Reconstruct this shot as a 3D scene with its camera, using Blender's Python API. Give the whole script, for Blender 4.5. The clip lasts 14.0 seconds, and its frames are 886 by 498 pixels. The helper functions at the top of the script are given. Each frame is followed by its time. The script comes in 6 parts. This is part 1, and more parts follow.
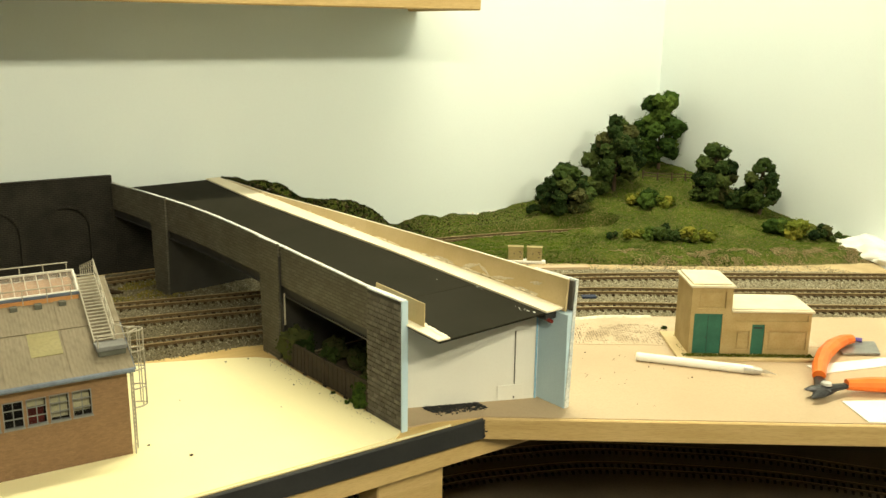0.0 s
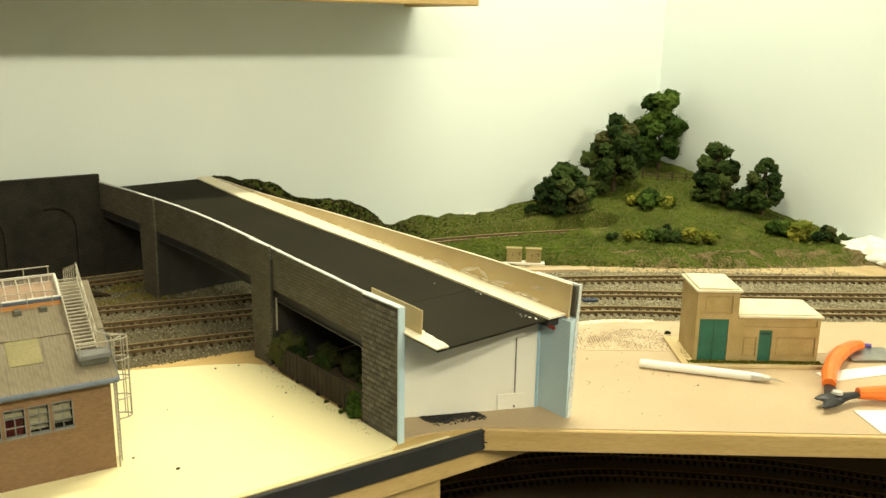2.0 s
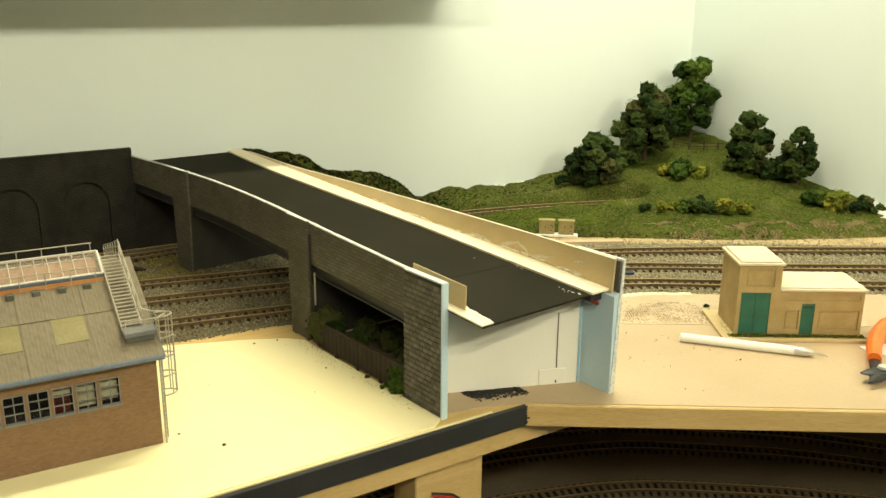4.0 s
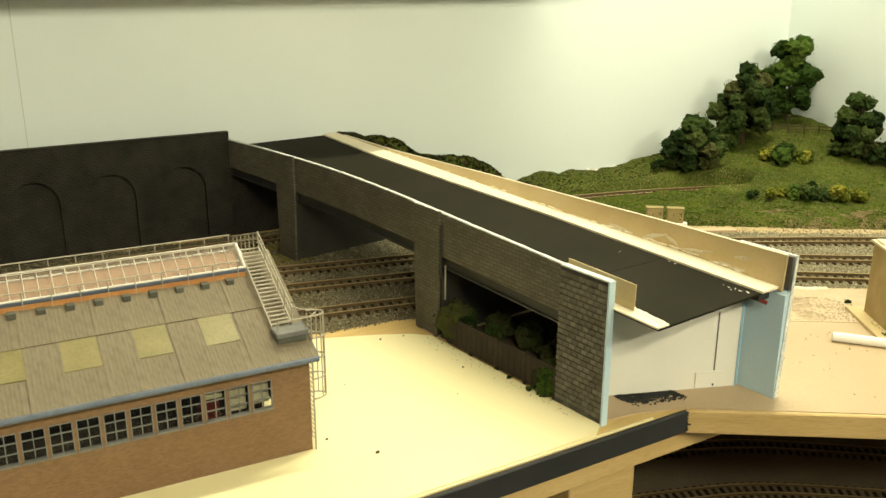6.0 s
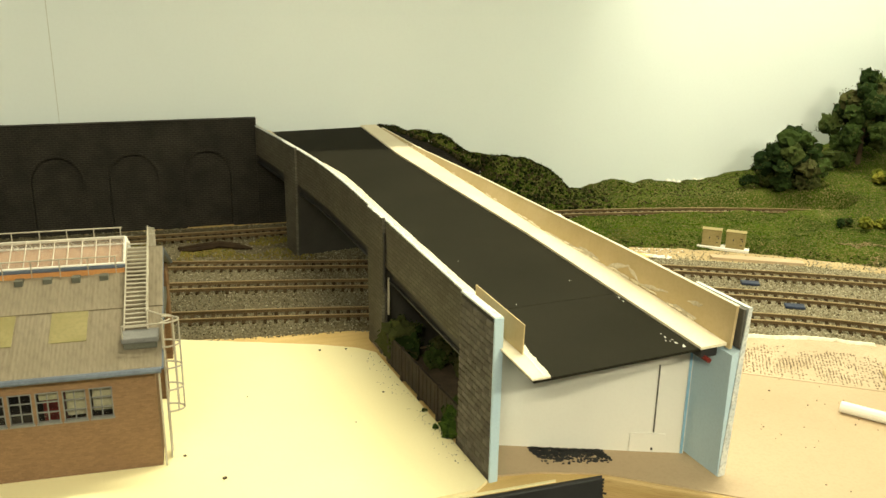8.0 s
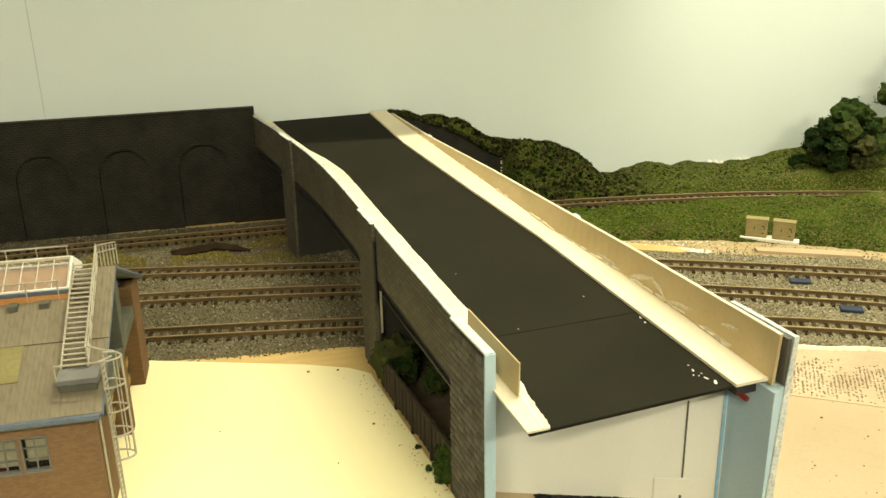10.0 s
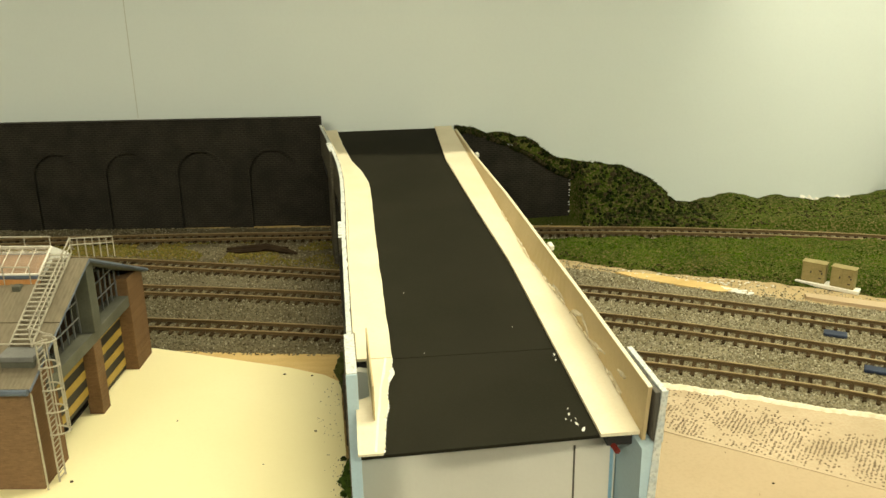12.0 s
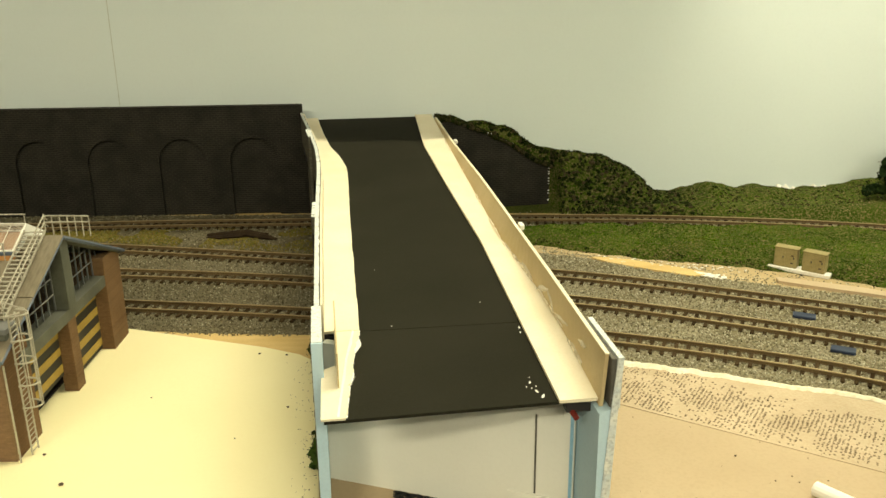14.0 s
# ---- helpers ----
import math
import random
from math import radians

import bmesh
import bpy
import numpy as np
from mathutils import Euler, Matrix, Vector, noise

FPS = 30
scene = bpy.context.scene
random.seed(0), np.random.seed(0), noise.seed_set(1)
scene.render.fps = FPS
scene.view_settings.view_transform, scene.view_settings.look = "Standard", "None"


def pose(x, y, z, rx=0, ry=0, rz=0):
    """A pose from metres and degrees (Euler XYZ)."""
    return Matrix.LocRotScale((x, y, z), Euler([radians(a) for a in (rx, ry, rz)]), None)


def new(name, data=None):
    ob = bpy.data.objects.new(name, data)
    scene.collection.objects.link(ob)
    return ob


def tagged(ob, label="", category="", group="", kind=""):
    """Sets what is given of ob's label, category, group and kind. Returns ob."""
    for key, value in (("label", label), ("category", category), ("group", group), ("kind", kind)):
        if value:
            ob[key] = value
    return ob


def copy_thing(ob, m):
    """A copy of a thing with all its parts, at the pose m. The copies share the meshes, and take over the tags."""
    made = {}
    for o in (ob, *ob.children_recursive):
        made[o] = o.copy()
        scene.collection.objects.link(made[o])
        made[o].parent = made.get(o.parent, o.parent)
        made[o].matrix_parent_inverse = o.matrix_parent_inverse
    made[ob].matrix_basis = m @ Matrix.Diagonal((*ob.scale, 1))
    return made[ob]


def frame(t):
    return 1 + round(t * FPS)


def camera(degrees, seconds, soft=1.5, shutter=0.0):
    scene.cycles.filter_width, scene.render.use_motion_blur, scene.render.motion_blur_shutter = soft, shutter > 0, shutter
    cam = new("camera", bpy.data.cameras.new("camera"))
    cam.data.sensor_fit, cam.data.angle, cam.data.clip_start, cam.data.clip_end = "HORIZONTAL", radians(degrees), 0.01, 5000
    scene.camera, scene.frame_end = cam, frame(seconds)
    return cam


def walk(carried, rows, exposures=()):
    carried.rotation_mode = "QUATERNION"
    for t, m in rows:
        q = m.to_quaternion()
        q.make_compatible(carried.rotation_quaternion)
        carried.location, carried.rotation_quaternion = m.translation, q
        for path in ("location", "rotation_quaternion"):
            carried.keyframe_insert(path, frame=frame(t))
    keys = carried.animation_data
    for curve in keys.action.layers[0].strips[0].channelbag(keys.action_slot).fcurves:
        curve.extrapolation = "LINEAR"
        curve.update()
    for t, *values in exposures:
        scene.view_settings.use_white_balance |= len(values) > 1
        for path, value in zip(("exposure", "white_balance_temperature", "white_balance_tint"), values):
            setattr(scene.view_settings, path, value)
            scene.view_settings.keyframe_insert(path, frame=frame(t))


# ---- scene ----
cam = camera(53.0, 14.0)
METRES, EYE, TILT, LEAN, TURN = 0.65363, 0.3, 0.0, 0.0, -38.3
ROWS = [
    (0.0, 0.0, 0.0, 0.0, 0.18, -13.97, -0.72),
    (0.5, -0.0011, 0.0111, 0.0034, 0.01, -13.58, -0.87),
    (1.0, -0.0059, 0.0278, 0.0036, -0.07, -13.45, -0.49),
    (1.5, -0.0045, 0.0389, 0.0009, -0.08, -13.69, -0.52),
    (2.0, -0.0043, 0.0419, -0.0034, -0.13, -14.1, -0.91),
    (4.5, -0.0543, 0.0586, 0.0014, 1.27, -16.55, -0.18),
    (5.0, -0.0895, 0.0687, 0.0015, 1.94, -16.9, -0.22),
    (5.5, -0.1434, 0.0966, -0.0114, 2.59, -17.37, -0.13),
    (6.0, -0.1714, 0.1178, -0.0044, 2.76, -17.44, -0.18),
    (6.5, -0.1054, 0.1636, -0.0024, 5.3, -17.36, -1.09),
    (7.0, -0.0181, 0.2093, 0.0004, 10.85, -17.66, -1.72),
    (7.5, 0.066, 0.2378, -0.0058, 14.79, -17.76, -1.83),
    (10.0, 0.1118, 0.4106, -0.0149, 18.6, -19.84, 1.05),
    (10.5, 0.1681, 0.4833, -0.0161, 23.18, -20.53, -0.29),
    (11.0, 0.2673, 0.514, -0.0174, 28.78, -20.56, -0.54),
    (11.5, 0.3124, 0.51, -0.0175, 30.82, -20.02, 0.15),
    (12.0, 0.3199, 0.5057, -0.0079, 31.79, -18.94, 0.88),
    (12.5, 0.332, 0.499, -0.0053, 32.11, -18.04, 1.15),
    (13.0, 0.3454, 0.4965, -0.0199, 31.9, -18.01, 1.34),
    (13.5, 0.3524, 0.4998, -0.0228, 31.53, -18.61, 1.04),
    (14.0, 0.3474, 0.5012, -0.0241, 31.37, -18.96, 0.61),
]
walk(cam, [(t, pose(0, 0, EYE, TILT, LEAN, TURN) @ pose(METRES * x, METRES * y, METRES * z, 90 + pitch, roll, yaw)) for t, x, y, z, yaw, pitch, roll in ROWS],
     exposures=[(0.0, -0.04), (2.0, -0.06), (4.5, -0.1), (5.5, -0.05), (7.5, 0.0), (10.0, -0.1), (11.0, -0.32), (12.5, -0.36), (14.0, -0.32)])

# ---- world and lamps: a closed room with two ceiling tubes and an added fill tube ----
world = bpy.data.worlds.new("room_air")
scene.world = world
world.use_nodes = True
world.node_tree.nodes["Background"].inputs[0].default_value = (1.0, 0.95, 0.8, 1)
world.node_tree.nodes["Background"].inputs[1].default_value = 0.01

W0, W1 = Vector((0.142, 1.137)), Vector((1.278, 1.010))      # back wall line, W1 is the room's corner
ALONG = (W1 - W0).normalized()
OUT = Vector((ALONG.y, -ALONG.x))                            # from the back wall into the room
LAMP = (1.0, 0.922, 0.64)


def from_wall(s, d):
    """A place s metres along the back wall from W0 and d metres out of it."""
    p = W0 + ALONG * s + OUT * d
    return p.x, p.y


def tube(name, s, d, z, length, wide, watts, target):
    data = bpy.data.lights.new(name, "AREA")
    data.shape, data.size, data.size_y, data.energy, data.color = "RECTANGLE", length, wide, watts, LAMP
    ob = new(name, data)
    x, y = from_wall(s, d)
    way = Vector(target) - Vector((x, y, z))
    zax = -way.normalized()
    xax = Vector((ALONG.x, ALONG.y, 0))
    yax = zax.cross(xax).normalized()
    xax = yax.cross(zax)
    ob.matrix_world = Matrix((xax, yax, zax)).transposed().to_4x4()
    ob.matrix_world.translation = (x, y, z)
    return ob


tube("ceiling_tube_far", 0.75, 2.4, 1.235, 0.76, 0.06, 22.5, (0.6, 0.8, 0.1))
# no known lamp: a fill added on the left to brighten the right wall
tube("ceiling_tube_left", -0.22, 2.2, 1.235, 1.0, 0.06, 28, (0.95, 0.7, 0.1))
tube("ceiling_tube_near", 0.68, 0.33, 1.235, 0.85, 0.06, 18, (0.75, 0.75, 0.0))


# ---- materials ----
def material(name, c1, c2, scale=60, rough=0.6, bump=0.2, fine=700, c3=None, metal=0.0, depth=0.0004, stretch=(1, 1, 1), amount=0.25, spec=0.4):
    """Two colours in large patches, a third in fine grain, and fine relief."""
    m = bpy.data.materials.new(name)
    m.use_nodes = True
    nt = m.node_tree
    b = nt.nodes["Principled BSDF"]
    b.inputs["Roughness"].default_value, b.inputs["Metallic"].default_value = rough, metal
    b.inputs["Specular IOR Level"].default_value = spec
    tc, mp = nt.nodes.new("ShaderNodeTexCoord"), nt.nodes.new("ShaderNodeMapping")
    mp.inputs["Scale"].default_value = stretch
    nt.links.new(tc.outputs["Object"], mp.inputs["Vector"])
    big, small = nt.nodes.new("ShaderNodeTexNoise"), nt.nodes.new("ShaderNodeTexNoise")
    big.inputs["Scale"].default_value, small.inputs["Scale"].default_value = scale, fine
    big.inputs["Detail"].default_value, small.inputs["Detail"].default_value = 4, 3
    for n in (big, small):
        nt.links.new(mp.outputs["Vector"], n.inputs["Vector"])
    ramp = nt.nodes.new("ShaderNodeValToRGB")
    ramp.color_ramp.elements[0].position, ramp.color_ramp.elements[1].position = 0.35, 0.65
    ramp.color_ramp.elements[0].color, ramp.color_ramp.elements[1].color = (*c1, 1), (*c2, 1)
    nt.links.new(big.outputs["Fac"], ramp.inputs["Fac"])
    mix = nt.nodes.new("ShaderNodeMix")
    mix.data_type = "RGBA"
    nt.links.new(ramp.outputs["Color"], mix.inputs[6])
    c3 = c3 or tuple(v * 0.75 for v in c1)
    mix.inputs[7].default_value = (*c3, 1)
    r2 = nt.nodes.new("ShaderNodeMapRange")
    r2.inputs["From Min"].default_value, r2.inputs["From Max"].default_value = 0.45, 0.75
    r2.inputs["To Max"].default_value = amount * 2
    nt.links.new(small.outputs["Fac"], r2.inputs["Value"])
    nt.links.new(r2.outputs["Result"], mix.inputs[0])
    nt.links.new(mix.outputs[2], b.inputs["Base Color"])
    bp = nt.nodes.new("ShaderNodeBump")
    bp.inputs["Strength"].default_value, bp.inputs["Distance"].default_value = bump, depth
    nt.links.new(small.outputs["Fac"], bp.inputs["Height"])
    nt.links.new(bp.outputs["Normal"], b.inputs["Normal"])
    m["mix"] = mix.name
    return m


def brick_material(name, c1, c2, mortar, wide=0.006, high=0.0021, rough=0.75, mortar_size=0.00035, depth=0.0003):
    """Small pressed brick courses; x runs along the wall and z up in the object's own space."""
    m = material(name, c1, c2, 45, rough, 0.1, 900, spec=0.2)
    nt = m.node_tree
    b = nt.nodes["Principled BSDF"]
    tc = nt.nodes.new("ShaderNodeTexCoord")
    sep, com = nt.nodes.new("ShaderNodeSeparateXYZ"), nt.nodes.new("ShaderNodeCombineXYZ")
    nt.links.new(tc.outputs["Object"], sep.inputs[0])
    nt.links.new(sep.outputs[0], com.inputs[0])
    nt.links.new(sep.outputs[2], com.inputs[1])
    br = nt.nodes.new("ShaderNodeTexBrick")
    br.inputs["Scale"].default_value = 1.0
    br.inputs["Brick Width"].default_value, br.inputs["Row Height"].default_value = wide, high
    br.inputs["Mortar Size"].default_value, br.inputs["Mortar Smooth"].default_value = mortar_size, 0.3
    br.inputs["Color1"].default_value, br.inputs["Color2"].default_value = (0.85, 0.85, 0.85, 1), (1.1, 1.1, 1.1, 1)
    br.inputs["Mortar"].default_value = (*mortar, 1)
    nt.links.new(com.outputs[0], br.inputs["Vector"])
    mul = nt.nodes.new("ShaderNodeMix")
    mul.data_type, mul.blend_type = "RGBA", "MULTIPLY"
    mul.inputs[0].default_value = 1.0
    nt.links.new(nt.nodes[m["mix"]].outputs[2], mul.inputs[6])
    nt.links.new(br.outputs["Color"], mul.inputs[7])
    nt.links.new(mul.outputs[2], b.inputs["Base Color"])
    bp = nt.nodes.new("ShaderNodeBump")
    bp.invert = True
    bp.inputs["Strength"].default_value, bp.inputs["Distance"].default_value = 0.8, depth
    nt.links.new(br.outputs["Fac"], bp.inputs["Height"])
    nt.links.new(bp.outputs["Normal"], b.inputs["Normal"])
    return m


def island_material(name, colours, rough=0.9, by_object=False):
    """A colour for each loose piece, picked from a short ramp."""
    m = bpy.data.materials.new(name)
    m.use_nodes = True
    nt = m.node_tree
    b = nt.nodes["Principled BSDF"]
    b.inputs["Roughness"].default_value = rough
    b.inputs["Specular IOR Level"].default_value = 0.06
    if by_object:
        src = nt.nodes.new("ShaderNodeObjectInfo").outputs["Random"]
    else:
        src = nt.nodes.new("ShaderNodeNewGeometry").outputs["Random Per Island"]
    ramp = nt.nodes.new("ShaderNodeValToRGB")
    el = ramp.color_ramp.elements
    while len(el) < len(colours):
        el.new(0.5)
    for i, c in enumerate(colours):
        el[i].position, el[i].color = i / (len(colours) - 1), (*c, 1)
    nt.links.new(src, ramp.inputs["Fac"])
    nt.links.new(ramp.outputs["Color"], b.inputs["Base Color"])
    return m


def glass_material(name, tint, rough=0.05, alpha=0.35):
    m = bpy.data.materials.new(name)
    m.use_nodes = True
    b = m.node_tree.nodes["Principled BSDF"]
    b.inputs["Base Color"].default_value = (*tint, 1)
    b.inputs["Roughness"].default_value, b.inputs["Alpha"].default_value = rough, alpha
    return m


M_WALL = material("pale_wall_paint", (0.745, 0.82, 0.82), (0.775, 0.845, 0.84), 3, 0.65, 0.05, 300, amount=0.03)
M_SEAM = material("wall_joint", (0.5, 0.53, 0.48), (0.6, 0.64, 0.6), 30, 0.7)
# room greys set by how much light the unseen surfaces should bounce
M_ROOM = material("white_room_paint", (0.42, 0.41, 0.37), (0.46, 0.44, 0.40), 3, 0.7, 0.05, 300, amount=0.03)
M_FLOOR = material("dark_carpet", (0.19, 0.17, 0.15), (0.23, 0.21, 0.18), 12, 0.95, 0.3, 300)
M_CREAM = material("cream_painted_board", (0.88, 0.80, 0.47), (0.91, 0.83, 0.51), 9, 0.5, 0.12, 400, c3=(0.82, 0.72, 0.4), amount=0.08)
M_TAN = material("tan_hardboard", (0.46, 0.345, 0.215), (0.51, 0.39, 0.25), 7, 0.55, 0.1, 500, c3=(0.40, 0.30, 0.185), amount=0.2)
M_PLY = material("raw_plywood", (0.60, 0.41, 0.15), (0.70, 0.50, 0.21), 25, 0.7, 0.2, 500, stretch=(1, 5, 5))
M_DUST = material("dusty_card", (0.48, 0.375, 0.245), (0.58, 0.465, 0.32), 30, 0.8, 0.4, 500, c3=(0.46, 0.33, 0.21), amount=0.35, depth=0.0006)
M_PALEGLUE = material("cream_plaster", (0.76, 0.69, 0.52), (0.85, 0.79, 0.64), 60, 0.75, 0.6, 350, c3=(0.55, 0.45, 0.28), amount=0.3, depth=0.001)
M_SAND = material("sandy_scatter", (0.40, 0.30, 0.15), (0.50, 0.38, 0.21), 35, 0.95, 0.5, 900, c3=(0.4, 0.31, 0.18), amount=0.4, depth=0.0008)
M_PINE = material("planed_pine", (0.53, 0.37, 0.15), (0.61, 0.44, 0.20), 22, 0.5, 0.15, 260, c3=(0.37, 0.22, 0.075), stretch=(0.5, 7, 7), amount=0.3)
M_BLACK = material("black_edge_paint", (0.02, 0.021, 0.022), (0.028, 0.028, 0.028), 30, 0.55, 0.1, 400)
M_DECK = material("dark_brown_board", (0.155, 0.125, 0.082), (0.225, 0.185, 0.128), 9, 0.8, 0.2, 300)
M_ROAD = material("dark_grey_card", (0.0175, 0.0165, 0.0105), (0.0225, 0.021, 0.0138), 14, 0.8, 0.2, 900, c3=(0.028, 0.026, 0.018), amount=0.2, spec=0.06)
M_CARD = material("cream_mounting_card", (0.80, 0.72, 0.53), (0.86, 0.78, 0.6), 30, 0.6, 0.15, 600, c3=(0.72, 0.62, 0.42), amount=0.15)
M_TANCARD = material("brown_grey_card", (0.52, 0.40, 0.20), (0.60, 0.47, 0.26), 25, 0.6, 0.12, 500, c3=(0.45, 0.33, 0.16), amount=0.15)
M_WHITE = material("white_foam_card", (0.78, 0.77, 0.7), (0.82, 0.81, 0.74), 18, 0.55, 0.05, 500, amount=0.04)
M_BLUE = material("pale_blue_foam", (0.52, 0.69, 0.80), (0.58, 0.74, 0.83), 30, 0.7, 0.25, 600, amount=0.12)
M_FOAMEDGE = material("chipped_foam_edge", (0.62, 0.68, 0.70), (0.82, 0.82, 0.76), 160, 0.7, 0.5, 700, c3=(0.30, 0.31, 0.29), amount=0.35, depth=0.0006)
M_DEEPBLUE = material("deep_blue_foam", (0.25, 0.47, 0.66), (0.32, 0.54, 0.72), 40, 0.6, 0.1, 500)
M_JOINT = material("dark_stone_joint", (0.035, 0.032, 0.026), (0.05, 0.046, 0.037), 80, 0.8, 0.2, 700)
M_SMEAR = material("glossy_glue_smear", (0.50, 0.42, 0.27), (0.66, 0.58, 0.42), 90, 0.18, 0.4, 400, c3=(0.8, 0.76, 0.65), amount=0.3, spec=0.6)
M_GLUE = material("white_glue", (0.8, 0.79, 0.72), (0.86, 0.85, 0.8), 80, 0.35, 0.5, 500, amount=0.1)
M_GREYBRICK = brick_material("grey_pressed_brick", (0.112, 0.103, 0.079), (0.142, 0.131, 0.10), (0.68, 0.68, 0.68), 0.0085, 0.0030, mortar_size=0.0004, depth=0.0004)
M_GREY = material("grey_painted_card", (0.095, 0.088, 0.072), (0.12, 0.11, 0.09), 40, 0.65, 0.15, 700)
M_STONE = island_material("grey_stone_block", [(0.115, 0.105, 0.082), (0.145, 0.132, 0.104), (0.185, 0.17, 0.137)], 0.7, by_object=True)
M_DARKBRICK = brick_material("dark_grey_brick", (0.014, 0.013, 0.0105), (0.024, 0.022, 0.0175), (2.1, 2.05, 1.9), 0.0062, 0.0023, mortar_size=0.0004, depth=0.0005)
M_GIRDER = material("dark_girder_paint", (0.022, 0.021, 0.021), (0.032, 0.031, 0.03), 60, 0.5, 0.15, 600)
M_RUST = material("rusty_rail", (0.105, 0.068, 0.027), (0.15, 0.10, 0.042), 80, 0.65, 0.3, 900, metal=0.0)
M_STEEL = material("worn_rail_head", (0.42, 0.31, 0.16), (0.52, 0.40, 0.22), 60, 0.45, 0.1, 900, metal=0.6)
M_SLEEPER = island_material("dark_brown_sleeper", [(0.026, 0.016, 0.007), (0.048, 0.031, 0.014), (0.075, 0.050, 0.025)], 0.85, by_object=True)
M_BALLAST = material("ballast_bed", (0.19, 0.162, 0.09), (0.28, 0.245, 0.155), 20, 0.95, 0.9, 420, c3=(0.05, 0.042, 0.022), amount=0.45, depth=0.0015)
M_STONES_DIRTY = island_material("dirty_ballast_stone", [(0.045, 0.036, 0.018), (0.17, 0.15, 0.093), (0.31, 0.28, 0.19), (0.10, 0.083, 0.043), (0.42, 0.39, 0.29)], 0.9)
M_BALLAST_DIRTY = material("dirty_ballast_bed", (0.115, 0.095, 0.05), (0.175, 0.15, 0.09), 20, 0.95, 0.9, 420, c3=(0.045, 0.036, 0.018), amount=0.45, depth=0.0015)
M_STONES = island_material("ballast_stone", [(0.07, 0.058, 0.03), (0.28, 0.25, 0.165), (0.46, 0.42, 0.31), (0.16, 0.135, 0.075), (0.62, 0.585, 0.46)], 0.9)
M_SOIL = material("hill_soil", (0.026, 0.050, 0.004), (0.055, 0.088, 0.008), 18, 0.95, 0.8, 500, c3=(0.20, 0.15, 0.07), amount=0.5, depth=0.0015, spec=0.05)
M_GRASS = island_material("static_grass", [(0.028, 0.070, 0.002), (0.052, 0.115, 0.003), (0.084, 0.158, 0.005), (0.125, 0.165, 0.010)], 0.9)
M_GRASS_DARK = island_material("dark_grass", [(0.011, 0.030, 0.002), (0.022, 0.052, 0.002), (0.040, 0.080, 0.004)], 0.9)
M_GRASS_LIGHT = island_material("dry_grass", [(0.085, 0.105, 0.013), (0.13, 0.14, 0.022), (0.20, 0.18, 0.05)], 0.9)
M_EARTH = island_material("brown_earth", [(0.14, 0.10, 0.045), (0.25, 0.185, 0.095), (0.38, 0.30, 0.18), (0.13, 0.12, 0.035)], 0.95)
M_LEAF = island_material("dark_green_foliage", [(0.008, 0.017, 0.005), (0.020, 0.036, 0.009), (0.042, 0.064, 0.015), (0.06, 0.06, 0.022)], 0.9)
M_LEAF_LIGHT = island_material("mid_green_foliage", [(0.014, 0.03, 0.006), (0.032, 0.06, 0.010), (0.062, 0.096, 0.017)], 0.9)
M_LEAF_YELLOW = island_material("yellow_green_foliage", [(0.045, 0.068, 0.010), (0.10, 0.118, 0.016), (0.185, 0.175, 0.026)], 0.9)
M_TURF = island_material("coarse_turf", [(0.004, 0.007, 0.0015), (0.010, 0.017, 0.0025), (0.021, 0.033, 0.005), (0.075, 0.055, 0.030), (0.012, 0.020, 0.003)], 0.9)
M_MOSS = island_material("mossy_scatter", [(0.12, 0.09, 0.02), (0.20, 0.15, 0.035), (0.10, 0.11, 0.02), (0.28, 0.22, 0.07)], 0.95)
# near-black, with the shade under the deck put into the wall colour
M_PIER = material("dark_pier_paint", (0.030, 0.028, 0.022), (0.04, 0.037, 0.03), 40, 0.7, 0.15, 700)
M_BARK = material("tree_bark", (0.05, 0.03, 0.015), (0.08, 0.055, 0.03), 90, 0.9, 0.6, 500)
M_LOG = material("dark_wet_bark", (0.022, 0.014, 0.008), (0.04, 0.027, 0.015), 90, 0.8, 0.6, 500, spec=0.08)
M_PLASTER = material("white_plaster", (0.74, 0.72, 0.66), (0.8, 0.78, 0.72), 40, 0.85, 0.5, 300, amount=0.1, depth=0.001)
M_SHEDBRICK = brick_material("orange_brown_brick", (0.222, 0.136, 0.074), (0.238, 0.147, 0.081), (0.95, 0.94, 0.9), 0.003, 0.001, mortar_size=0.00012, depth=0.00008)
M_PILLAR = brick_material("red_brown_brick", (0.165, 0.096, 0.046), (0.20, 0.118, 0.058), (0.9, 0.85, 0.8), 0.003, 0.001, mortar_size=0.00012, depth=0.00008)
M_ROOF = material("weathered_asbestos_sheet", (0.185, 0.155, 0.104), (0.255, 0.215, 0.15), 36, 0.85, 0.35, 520, c3=(0.115, 0.095, 0.062), stretch=(1, 0.3, 0.3), amount=0.3)
M_SKYLIGHT = material("yellowed_skylight", (0.21, 0.18, 0.072), (0.26, 0.225, 0.1), 60, 0.35, 0.1, 500)
M_GUTTER = material("blue_grey_gutter", (0.085, 0.108, 0.15), (0.12, 0.148, 0.195), 50, 0.5, 0.1, 600)
M_LADDER = material("pale_grey_plastic", (0.37, 0.335, 0.26), (0.46, 0.425, 0.34), 60, 0.55, 0.1, 700)
M_FRAME = material("grey_window_frame", (0.17, 0.17, 0.165), (0.22, 0.22, 0.21), 60, 0.6, 0.1, 700)
M_STEELGREY = material("green_grey_steel", (0.09, 0.092, 0.07), (0.125, 0.126, 0.098), 60, 0.6, 0.1, 700)
M_ORANGE = material("orange_brick_band", (0.5, 0.22, 0.07), (0.58, 0.29, 0.1), 60, 0.7, 0.1, 700)
